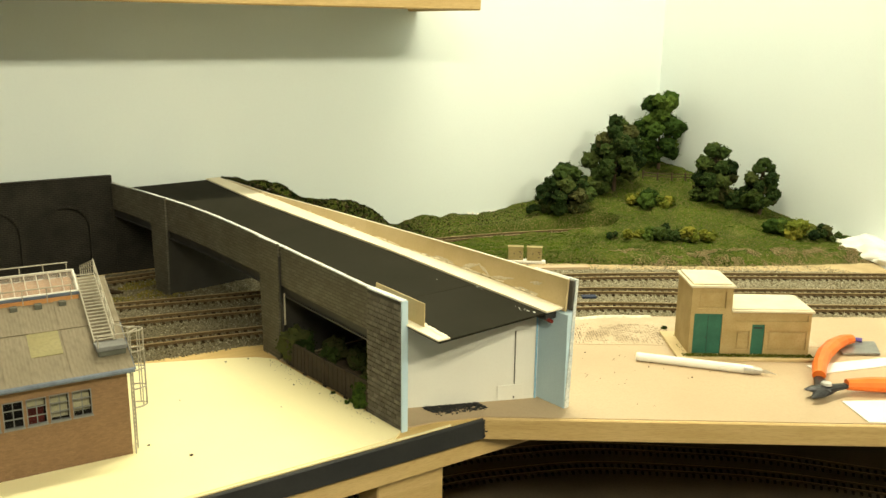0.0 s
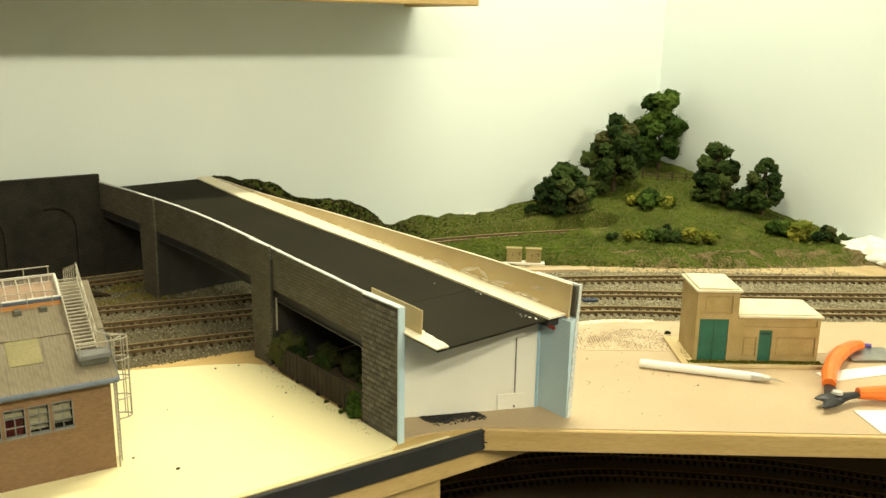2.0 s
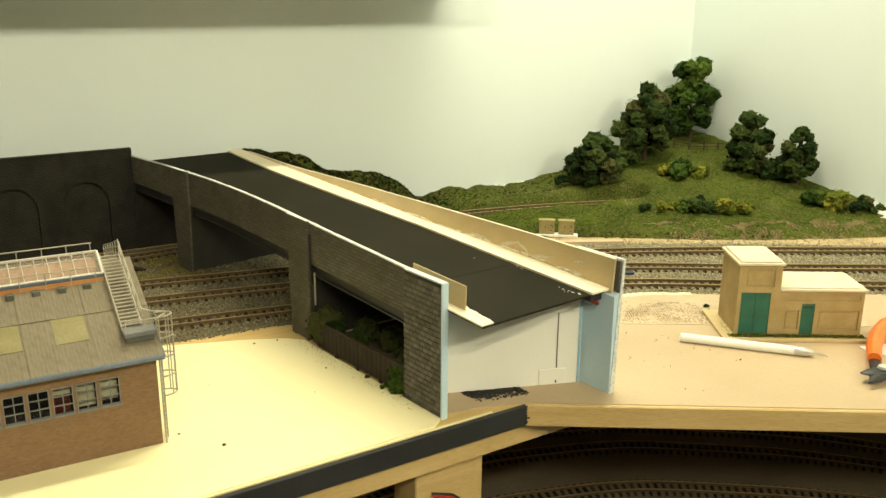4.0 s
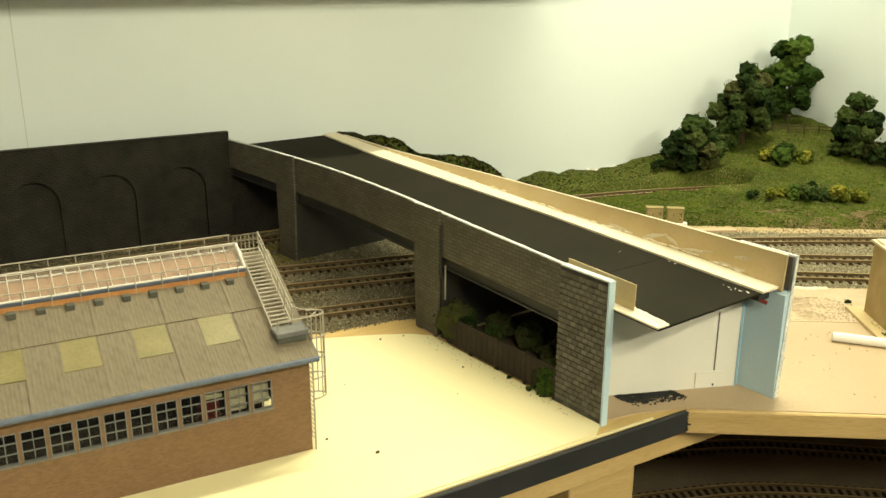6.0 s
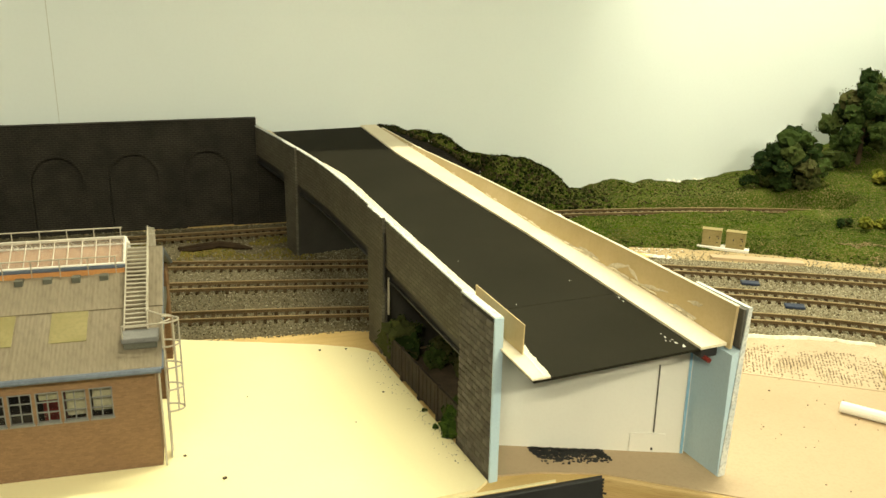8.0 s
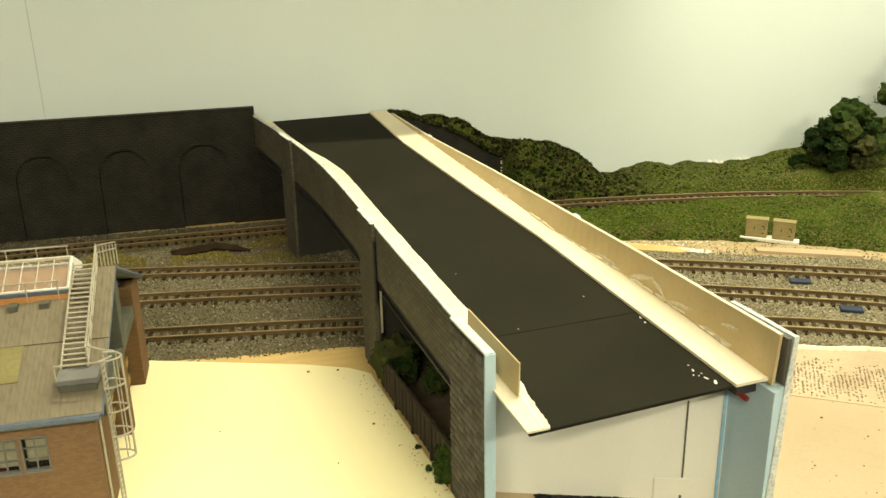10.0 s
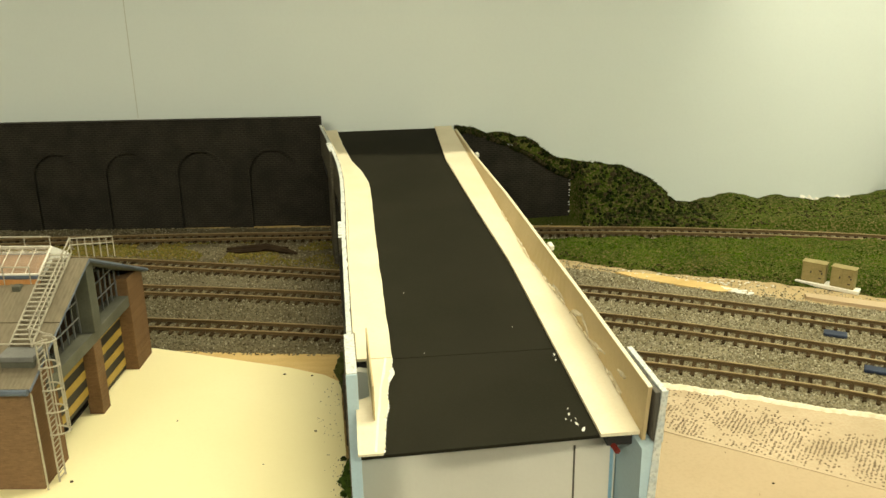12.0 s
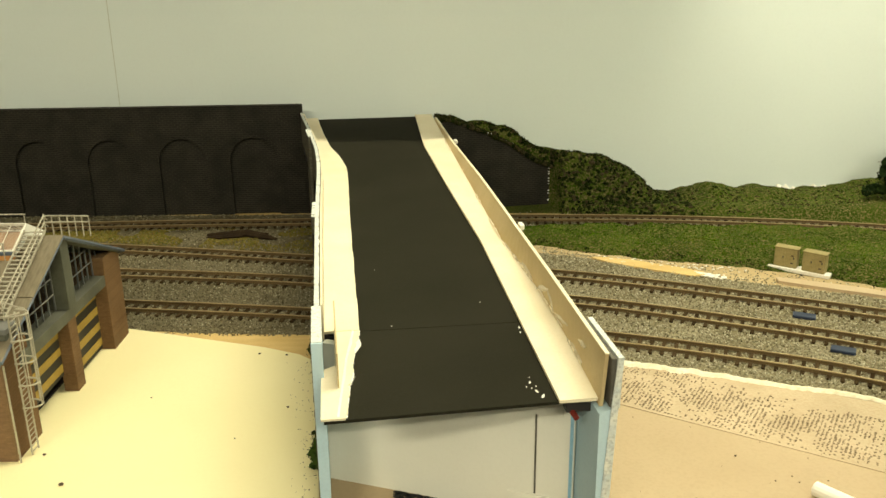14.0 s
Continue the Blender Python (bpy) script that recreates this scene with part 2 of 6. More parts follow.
M_BAR = material("pale_glazing_bar", (0.50, 0.46, 0.38), (0.62, 0.58, 0.50), 90, 0.5, 0.1, 700)
M_GLASS = glass_material("clear_pane", (0.03, 0.03, 0.03), 0.04, 0.12)
M_GLASS_WHITE = glass_material("glossy_roof_glazing", (0.6, 0.52, 0.42), 0.12, 0.12)
M_INSIDE = material("dark_interior", (0.02, 0.016, 0.012), (0.035, 0.028, 0.02), 60, 0.9, 0.1, 500)
M_BOARD = material("brown_boarding", (0.27, 0.155, 0.085), (0.36, 0.215, 0.125), 60, 0.7, 0.2, 500, stretch=(1, 6, 6))
M_MARK = material("brown_marks", (0.13, 0.09, 0.05), (0.18, 0.13, 0.075), 90, 0.9, 0.2, 700)
M_BLIND = material("yellowed_blind", (0.42, 0.4, 0.26), (0.5, 0.47, 0.33), 80, 0.7, 0.1, 500)
M_RED = material("dark_red_stock", (0.18, 0.02, 0.015), (0.22, 0.03, 0.02), 80, 0.5, 0.1, 500)
M_DBLACK = material("door_black", (0.025, 0.022, 0.018), (0.035, 0.03, 0.025), 80, 0.6, 0.1, 500)
M_DYELLOW = material("door_yellow", (0.34, 0.225, 0.04), (0.41, 0.28, 0.06), 80, 0.6, 0.1, 500)
M_HUT = material("ochre_hut_wall", (0.36, 0.265, 0.11), (0.44, 0.33, 0.155), 60, 0.75, 0.2, 700, c3=(0.3, 0.18, 0.06), amount=0.25)
M_HUTROOF = material("cream_hut_roof", (0.62, 0.56, 0.40), (0.68, 0.62, 0.46), 60, 0.7, 0.15, 700, amount=0.08)
M_GREEN = material("green_door_paint", (0.02, 0.11, 0.075), (0.03, 0.14, 0.095), 80, 0.5, 0.1, 500)
M_CABINET = material("khaki_cabinet", (0.30, 0.245, 0.10), (0.37, 0.305, 0.14), 90, 0.7, 0.2, 700, amount=0.35)
M_SLATE = material("blue_plate", (0.012, 0.022, 0.055), (0.022, 0.035, 0.075), 90, 0.5, 0.1, 700)
M_HANDLE = material("orange_rubber_grip", (0.80, 0.16, 0.02), (0.85, 0.2, 0.03), 60, 0.4, 0.05, 500, amount=0.05)
M_TOOL = material("black_tool_steel", (0.03, 0.03, 0.032), (0.045, 0.045, 0.047), 60, 0.4, 0.1, 700, metal=0.6)
M_ALU = material("brushed_aluminium", (0.62, 0.6, 0.56), (0.7, 0.68, 0.64), 60, 0.35, 0.1, 700, metal=0.6)
M_PAPER = material("white_paper", (0.82, 0.8, 0.74), (0.86, 0.84, 0.78), 60, 0.7, 0.05, 500, amount=0.03)
M_DIRT = material("dark_dirt", (0.07, 0.05, 0.03), (0.11, 0.08, 0.05), 90, 0.9, 0.3, 700)
M_FENCE = material("dark_fence_board", (0.03, 0.022, 0.014), (0.046, 0.034, 0.022), 60, 0.85, 0.3, 600)
M_WIRE_RED = material("red_wire", (0.45, 0.02, 0.015), (0.5, 0.03, 0.02), 60, 0.4, 0.05, 500)
M_WIRE_BLACK = material("black_wire", (0.015, 0.015, 0.015), (0.02, 0.02, 0.02), 60, 0.4, 0.05, 500)
M_BLADE = material("grey_blade", (0.28, 0.28, 0.27), (0.36, 0.36, 0.34), 60, 0.35, 0.1, 700, metal=0.7)
M_PURPLE = material("purple_cap", (0.1, 0.06, 0.3), (0.13, 0.08, 0.36), 60, 0.4, 0.05, 500)
M_YELLOWTIP = material("yellow_tip", (0.75, 0.45, 0.03), (0.8, 0.5, 0.05), 60, 0.4, 0.05, 500)


# ---- building helpers ----
def part(name, bm, mat, parent=None, label=""):
    me = bpy.data.meshes.new(name)
    bmesh.ops.recalc_face_normals(bm, faces=bm.faces)
    bm.to_mesh(me)
    bm.free()
    me.materials.append(mat)
    ob = new(name, me)
    ob.parent = parent
    return tagged(ob, label)


def raw(name, verts, faces, mat, parent=None, label="", smooth=False):
    me = bpy.data.meshes.new(name)
    me.from_pydata(verts, [], faces)
    me.materials.append(mat)
    if smooth:
        me.shade_smooth()
    me.update()
    ob = new(name, me)
    ob.parent = parent
    return tagged(ob, label)


def thing(name, m, label, category, group=""):
    ob = new(name)
    ob.empty_display_size = 0.01
    ob.matrix_world = m
    return tagged(ob, label, category, group)


def box(x0, y0, z0, x1, y1, z1, bevel=0.0, bm=None, m=None):
    bm = bm or bmesh.new()
    vs = [bm.verts.new((x, y, z)) for z in (z0, z1) for x, y in ((x0, y0), (x1, y0), (x1, y1), (x0, y1))]
    fs = [(3, 2, 1, 0), (4, 5, 6, 7), (0, 1, 5, 4), (1, 2, 6, 5), (2, 3, 7, 6), (3, 0, 4, 7)]
    made = [bm.faces.new([vs[i] for i in f]) for f in fs]
    if m is not None:
        bmesh.ops.transform(bm, matrix=m, verts=vs)
    if bevel:
        bmesh.ops.bevel(bm, geom=list({e for f in made for e in f.edges}), offset=bevel, segments=1, affect="EDGES")
    return bm


def slab(points, z0, z1, bm=None):
    """A flat plate with the given outline."""
    bm = bm or bmesh.new()
    lo = [bm.verts.new((x, y, z0)) for x, y in points]
    hi = [bm.verts.new((x, y, z1)) for x, y in points]
    bm.faces.new(lo[::-1])
    bm.faces.new(hi)
    for i in range(len(points)):
        j = (i + 1) % len(points)
        bm.faces.new((lo[i], lo[j], hi[j], hi[i]))
    return bm


def upright(points, y0, y1, bm=None):
    """A plate standing in the xz plane, from y0 to y1."""
    bm = bm or bmesh.new()
    a = [bm.verts.new((x, y0, z)) for x, z in points]
    b = [bm.verts.new((x, y1, z)) for x, z in points]
    bm.faces.new(a)
    bm.faces.new(b[::-1])
    for i in range(len(points)):
        j = (i + 1) % len(points)
        bm.faces.new((a[i], b[i], b[j], a[j]))
    return bm


def rod(points, r, sides=6, bm=None, closed=False):
    """A round bar along a line of points."""
    bm = bm or bmesh.new()
    pts = [Vector(p) for p in points]
    rings = []
    n = len(pts)
    for i, p in enumerate(pts):
        if closed:
            d = pts[(i + 1) % n] - pts[i - 1]
        else:
            d = pts[min(i + 1, n - 1)] - pts[max(i - 1, 0)]
        d.normalize()
        up = Vector((0, 0, 1)) if abs(d.z) < 0.9 else Vector((1, 0, 0))
        a = d.cross(up).normalized()
        b = a.cross(d)
        rr = r[i] if isinstance(r, (list, tuple)) else r
        rings.append([bm.verts.new(p + rr * (math.cos(q) * a + math.sin(q) * b)) for q in (2 * math.pi * k / sides for k in range(sides))])
    pairs = list(zip(rings, rings[1:])) + ([(rings[-1], rings[0])] if closed else [])
    for u, v in pairs:
        for k in range(sides):
            bm.faces.new((u[k], u[(k + 1) % sides], v[(k + 1) % sides], v[k]))
    if not closed:
        bm.faces.new(rings[0][::-1])
        bm.faces.new(rings[-1])
    return bm


def wall_frame(p, q, z=0.0):
    """A frame at p whose x runs to q, with z up; y points to the left of that way."""
    a = math.degrees(math.atan2(q[1] - p[1], q[0] - p[0]))
    return pose(p[0], p[1], z, 0, 0, a)


def sample(table, t):
    return float(np.interp(t, [a for a, _ in table], [b for _, b in table]))


def path_points(pts, step):
    """Points and ways at even steps along a smooth line through pts."""
    P = np.array(pts, float)
    s = np.concatenate([[0], np.cumsum(np.hypot(*np.diff(P, axis=0).T))])
    fine = np.linspace(0, s[-1], max(20, int(s[-1] / 0.01)))
    X, Y = np.interp(fine, s, P[:, 0]), np.interp(fine, s, P[:, 1])
    k = np.ones(9) / 9
    Xs, Ys = X.copy(), Y.copy()
    for _ in range(2):
        Xs[4:-4], Ys[4:-4] = np.convolve(Xs, k, "valid"), np.convolve(Ys, k, "valid")
    l = np.concatenate([[0], np.cumsum(np.hypot(np.diff(Xs), np.diff(Ys)))])
    at = np.arange(0, l[-1], step)
    x, y = np.interp(at, l, Xs), np.interp(at, l, Ys)
    dx, dy = np.gradient(x), np.gradient(y)
    h = np.hypot(dx, dy)
    return np.stack([x, y, dx / h, dy / h], 1)


def bumpy(x, y, s, seed=0.0):
    return noise.noise(Vector((x * s, y * s, seed)))


# ---- room ----
def room_wall(name, p, q, z0, z1, thick, mat, label):
    """A wall whose inner face runs from p to q with the room on its right."""
    bm = box(-thick, 0.0, z0, (Vector(q) - Vector(p)).length + thick, thick, z1)
    ob = part(name, bm, mat)
    ob.matrix_world = wall_frame(p, q)
    return tagged(ob, label, "wall", kind="structure")


LONG = (W1 - W0).length
B0, B1, B2, B3 = from_wall(-1.9, 0), from_wall(LONG, 0), from_wall(LONG, 4.6), from_wall(-1.9, 4.6)
FLOOR_Z, TOP_Z = -0.95, 1.26
room_wall("wall_back", B0, B1, FLOOR_Z, TOP_Z, 0.1, M_WALL, "pale blue-white painted wall behind the layout")
room_wall("wall_right", B1, B2, FLOOR_Z, TOP_Z, 0.1, M_WALL, "pale blue-white painted side wall")
# the rest of the room is unseen, added to close it and bounce light
room_wall("wall_front", B2, B3, FLOOR_Z, TOP_Z, 0.1, M_ROOM, "plain grey wall out of view, added for bounced light")
room_wall("wall_left", B3, B0, FLOOR_Z, TOP_Z, 0.1, M_ROOM, "plain grey wall out of view, added for bounced light")
tagged(part("floor", slab([B0, B1, B2, B3], FLOOR_Z - 0.1, FLOOR_Z), M_FLOOR), "plain dark floor out of view, added for bounced light", "floor", kind="structure")
tagged(part("ceiling", slab([B0, B1, B2, B3], TOP_Z, TOP_Z + 0.1), M_ROOM), "plain grey ceiling out of view, added for bounced light", "ceiling", kind="structure")
# joint between two sheets of the back wall
seam = part("trim", box(0, -0.0004, 0.118, 0.0007, 0.0004, 0.8), M_SEAM)
seam.matrix_world = wall_frame(W0, W1)
tagged(seam, "thin cracked joint line in the wall", "trim", kind="structure")

# shelf over the layout
SHELF_D, SHELF_Z, SHELF_END = 0.163, 0.3225, 0.651
shelf = thing("shelf", wall_frame(from_wall(0, 0), from_wall(1, 0)), "grey-undersided shelf with a pine front lipping on the wall", "shelf")
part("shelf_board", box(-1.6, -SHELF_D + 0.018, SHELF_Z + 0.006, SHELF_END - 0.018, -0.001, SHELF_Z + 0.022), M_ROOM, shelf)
part("front_lipping", box(-1.6, -SHELF_D, SHELF_Z, SHELF_END, -SHELF_D + 0.018, SHELF_Z + 0.032, 0.0015), M_PINE, shelf, "knotty planed pine lipping")
part("end_lipping", box(SHELF_END - 0.018, -SHELF_D + 0.0185, SHELF_Z, SHELF_END, -0.001, SHELF_Z + 0.032, 0.0015), M_PINE, shelf, "pine end lipping")
bm = bmesh.new()
bmesh.ops.create_uvsphere(bm, u_segments=10, v_segments=6, radius=0.006, matrix=Matrix.Diagonal((1.6, 0.1, 0.7, 1)))
knot = part("knot", bm, M_DIRT, shelf, "dark pine knot")
knot.location = (0.335, -SHELF_D, SHELF_Z + 0.012)

# ---- baseboards ----
CORNER = (0.4305, 0.4915)
RIGHT_DIR = Vector((0.2425, -0.197)).normalized()
R_END = (CORNER[0] + RIGHT_DIR.x * 0.85, CORNER[1] + RIGHT_DIR.y * 0.85)
L_END = (-0.9, 0.592)
wr = from_wall(LONG, 1.25)
board = [L_END, CORNER, R_END, (wr[0] - 0.003, wr[1]), (B1[0] - 0.003, B1[1] - 0.002), (from_wall(-1.2, 0.003))]
tagged(part("ground", slab(board, -0.012, 0.0), M_PLY), "bare plywood baseboard under the railway layout", "baseboard", kind="structure")

# tan hardboard sheet on the right of the bridge, cream painted sheet on its left
tan = [(0.368, 0.512), (0.395, 0.5065), CORNER, R_END, (wr[0] - 0.01, wr[1] + 0.05), (1.2, 0.42), (0.93, 0.46), (0.706, 0.602), (0.61, 0.652), (0.5, 0.70), (0.36, 0.72)]
tagged(part("pavement", slab(tan, -0.0005, 0.0012), M_TAN), "smooth tan hardboard sheet on the baseboard", "board", kind="structure")
cream = [(-0.88, 0.5925), (0.209, 0.5100), (0.25, 0.5070), (0.30, 0.5034), (0.352, 0.5010), (0.362, 0.5075), (0.3565, 0.70), (0.345, 0.7132), (0.318, 0.7295), (0.2894, 0.7427), (0.2141, 0.7777), (0.05, 0.80), (-0.88, 0.86)]
tagged(part("yard", slab(cream, -0.0005, 0.0022), M_CREAM), "cream painted card yard beside the shed", "yard", kind="structure")


def fascia(name, p, q, z0, z1, mat, label, thick=0.018):
    length = (Vector(q) - Vector(p)).length
    ob = part(name, box(0, 0.0, z0, length, thick, z1, 0.0008), mat)
    ob.matrix_world = wall_frame(p, q)
    return tagged(ob, label, "edge board", kind="structure")


fascia("trim_black", L_END, CORNER, -0.0165, 0.0004, M_BLACK, "black painted front edge of the baseboard", -0.004)
fascia("trim_pine", CORNER, R_END, -0.0170, 0.0008, M_PINE, "bare pine front edge of the baseboard", -0.004)
edge_line = part("trim_line", box(0, 0.0002, 0.0002, (Vector(CORNER) - Vector(L_END)).length - 0.03, 0.0018, 0.0012), M_CREAM)
edge_line.matrix_world = wall_frame(L_END, CORNER)
tagged(edge_line, "thin cream paint line on the board edge", "trim", kind="structure")
beam_dir = (Vector(CORNER) - Vector(L_END)).normalized()
beam_end = (CORNER[0] + beam_dir.x * 0.25, CORNER[1] + beam_dir.y * 0.25)
fascia("beam", (L_END[0], L_END[1] + 0.004), (beam_end[0], beam_end[1] + 0.004), -0.0355, -0.0168, M_PINE, "pine bearer under the baseboard edge", 0.02)
leg = tagged(part("table_leg", box(-0.034, 0, -0.95, 0.0275, 0.024, -0.0358, 0.001), M_PINE), "square pine leg under the baseboard", "leg")
leg.matrix_world = pose(0.3825, 0.517, 0, 0, 0, -4.3)
leg2 = tagged(part("table_leg", box(-0.0245, 0, -0.95, 0.0245, 0.02, -0.0358, 0.001), M_PINE), "square pine leg behind another leg", "leg")
leg2.matrix_world = pose(0.3845, 0.546, 0, 0, 0, -4.3)

# ragged end of the black paint on the bare pine
bm = bmesh.new()
for k in range(14):
    z = -0.0162 + k * 0.00117
    box(0.0, -0.0044, z, 0.0012 + 0.003 * abs(bumpy(k * 0.7, 2.0, 1.0, 6.0)) + 0.0008 * (k % 2), -0.0040, z + 0.0013, 0, bm)
dab = part("paint_end", bm, M_BLACK)
dab.matrix_world = wall_frame(CORNER, R_END)
tagged(dab, "ragged end of black paint on the pine edge", "paint", kind="stuff")

# lower deck with its storage tracks
LOW = -0.22
low = [(-0.6, 0.53), (0.40, 0.57), (0.72, 0.28), (1.0, 0.05), (1.2, 0.2), (1.25, 0.95), (0.3, 1.05), (-0.6, 1.1)]
tagged(part("lower_deck", slab(low, LOW - 0.012, LOW), M_DECK), "dark brown lower storage deck under the baseboard", "board", kind="structure")

# ---- railway tracks ----
BACK = [(-0.6, 1.10), (0.108, 1.059), (0.227, 1.0485), (0.3415, 1.034), (0.46, 1.0275), (0.571, 1.015), (0.678, 0.997), (0.764, 0.9765), (0.8465, 0.9535), (0.9326, 0.922), (1.0, 0.89)]
UP = [(-0.6, 1.19), (0.0, 1.02), (0.164, 0.974), (0.241, 0.9497), (0.3445, 0.9166), (0.46, 0.879), (0.58, 0.838), (0.663, 0.796), (0.7415, 0.750), (0.804, 0.714), (0.887, 0.659), (1.044, 0.542), (1.1, 0.502), (1.18, 0.44)]
MID = [(-0.6, 1.08), (0.0, 0.944), (0.18, 0.9014), (0.25, 0.885), (0.346, 0.858), (0.46, 0.82), (0.57, 0.7785), (0.6425, 0.741), (0.715, 0.698), (0.7706, 0.6644), (0.828, 0.6145), (0.975, 0.505), (1.022, 0.470), (1.12, 0.39)]
DOWN = [(-0.6, 1.0), (0.0, 0.868), (0.201, 0.822), (0.26, 0.8074), (0.348, 0.7844), (0.46, 0.748), (0.574, 0.7045), (0.62, 0.683), (0.689, 0.647), (0.7406, 0.6166), (0.778, 0.576), (0.915, 0.473), (0.959, 0.440), (1.06, 0.36)]

bm = box(-0.0014, -0.015, 0.0, 0.0014, 0.015, 0.0022)
SLEEPER = bpy.data.meshes.new("sleeper")
bm.to_mesh(SLEEPER)
SLEEPER.materials.append(M_SLEEPER)
bm.free()


def rail_mesh(name, pts, offset, z, mat, half, z0, z1, parent):
    """A rail: a bar of the given half width swept along the line, offset to one side."""
    left = [(p[0] - p[3] * (offset + half), p[1] + p[2] * (offset + half)) for p in pts]
    right = [(p[0] - p[3] * (offset - half), p[1] + p[2] * (offset - half)) for p in pts]
    vs, fs = [], []
    for l, r in zip(left, right):
        vs += [(*l, z + z0), (*l, z + z1), (*r, z + z1), (*r, z + z0)]
    for i in range(len(pts) - 1):
        a, b = 4 * i, 4 * i + 4
        for k in range(4):
            fs.append((a + k, a + (k + 1) % 4, b + (k + 1) % 4, b + k))
    fs += [(3, 2, 1, 0), tuple(4 * (len(pts) - 1) + k for k in range(4))]
    return raw(name, vs, fs, mat, parent)


def track(pts, z, label, pitch=0.0087):
    t = thing("railway_track", pose(0, 0, 0), label, "track", "railway tracks")
    line = path_points(pts, 0.012)
    for side in (-0.00825, 0.00825):
        web = rail_mesh("rail", line, side, z, M_RUST, 0.0006, 0.0018, 0.0044, t)
        rail_mesh("rail_head", line, side, z, M_STEEL, 0.0007, 0.0042, 0.0048, web)
        rail_mesh("rail_foot", line, side, z, M_RUST, 0.0011, 0.0018, 0.0024, web)
    for i, (x, y, dx, dy) in enumerate(path_points(pts, pitch)[:298]):
        s = new("sleeper", SLEEPER)
        s.parent = t
        s.matrix_local = pose(x, y, z, 0, 0, math.degrees(math.atan2(dy, dx)) + random.uniform(-1, 1))
    return t


for pts, lab in ((BACK, "rusty branch line along the back wall"), (UP, "rusty running line on grey ballast"), (MID, "rusty middle running line on grey ballast"), (DOWN, "rusty running line on ballast beside the yard")):
    track(pts, 0.0015, lab)
for k, r in enumerate((0.0, 0.05, 0.14, 0.19)):
    pts = [(0.30 + 0.55 * r, 0.62 + r * 0.9), (0.50 + 0.6 * r, 0.63 + r * 0.85), (0.66 + 0.7 * r, 0.565 + 0.75 * r), (0.80 + 0.8 * r, 0.44 + 0.6 * r), (0.93 + 0.8 * r, 0.28 + 0.4 * r)]
    track(pts, LOW, "dark storage track on the lower deck")


# ---- ballast, as a bed with loose stones on it ----
NEAR = [(-0.6, 0.97), (0.05, 0.812), (0.2141, 0.7777), (0.2873, 0.7617), (0.344, 0.7524), (0.46, 0.715), (0.568, 0.672), (0.61, 0.653), (0.673, 0.617), (0.706, 0.602), (0.778, 0.545), (0.915, 0.444), (1.06, 0.335)]
FAR = [(-0.6, 1.2), (0.36, 1.075), (0.5, 1.045), (0.54, 0.925), (0.6066, 0.893), (0.699, 0.826), (0.8314, 0.752), (0.92, 0.684), (1.06, 0.572), (1.18, 0.47)]
LAWN = [(0.5, 0.93), (0.575, 0.925), (0.612, 0.897), (0.678, 0.862), (0.7466, 0.8337), (0.809, 0.795), (0.92, 0.703), (0.99, 0.651), (1.087, 0.590), (1.172, 0.544), (1.26, 0.50)]


def bed(x, y):
    """Height of the ballast: shoulders at its edges and a rough top."""
    e = min(y - sample(NEAR, x), sample(FAR, x) - y)
    return 0.0022 * max(0.0, min(1.0, e / 0.008)) + 0.0007 * bumpy(x, y, 300, 3) + 0.0006 * bumpy(x, y, 90, 5)


def sheet(name, x0, x1, nx, ny, lo, hi, height, mat, label, category):
    vs, fs = [], []
    for i in range(nx + 1):
        x = x0 + (x1 - x0) * i / nx
        a, b = lo(x), hi(x)
        for j in range(ny + 1):
            y = a + (b - a) * j / ny
            vs.append((x, y, height(x, y)))
    for i in range(nx):
        for j in range(ny):
            a = i * (ny + 1) + j
            fs.append((a, a + ny + 1, a + ny + 2, a + 1))
    ob = raw(name, vs, fs, mat, smooth=True)
    return tagged(ob, label, category, kind="structure")


sheet("ballast_bed", -0.5, 0.42, 240, 90, lambda x: sample(NEAR, x), lambda x: min(sample(FAR, x), W0.y + (x - W0.x) * ALONG.y / ALONG.x - 0.004), bed, M_BALLAST_DIRTY, "dirty brown-grey ballast bed beside the shed", "ballast")
sheet("ballast_bed", 0.42, 1.12, 180, 90, lambda x: sample(NEAR, x), lambda x: min(sample(FAR, x), W0.y + (x - W0.x) * ALONG.y / ALONG.x - 0.004), bed, M_BALLAST, "grey-brown granite ballast bed under the tracks", "ballast")


def scatter(name, spots, size, mat, label, category):
    """Loose angular stones, eight-sided and turned at random, in one mesh."""
    base = np.array([(1, 0, 0), (-1, 0, 0), (0, 1, 0), (0, -1, 0), (0, 0, 1), (0, 0, -1)], float)
    tri = np.array([(0, 2, 4), (2, 1, 4), (1, 3, 4), (3, 0, 4), (2, 0, 5), (1, 2, 5), (3, 1, 5), (0, 3, 5)])
    n = len(spots)
    rng = np.random.RandomState(4)
    q = rng.normal(size=(n, 3, 3))
    q, _ = np.linalg.qr(q)
    s = rng.uniform(0.5, 1.2, (n, 1, 3)) * size
    v = (base[None] * s) @ q + np.array(spots)[:, None]
    f = tri[None] + 6 * np.arange(n)[:, None, None]
    ob = raw(name, v.reshape(-1, 3).tolist(), f.reshape(-1, 3).tolist(), mat)
    return tagged(ob, label, category, kind="stuff")


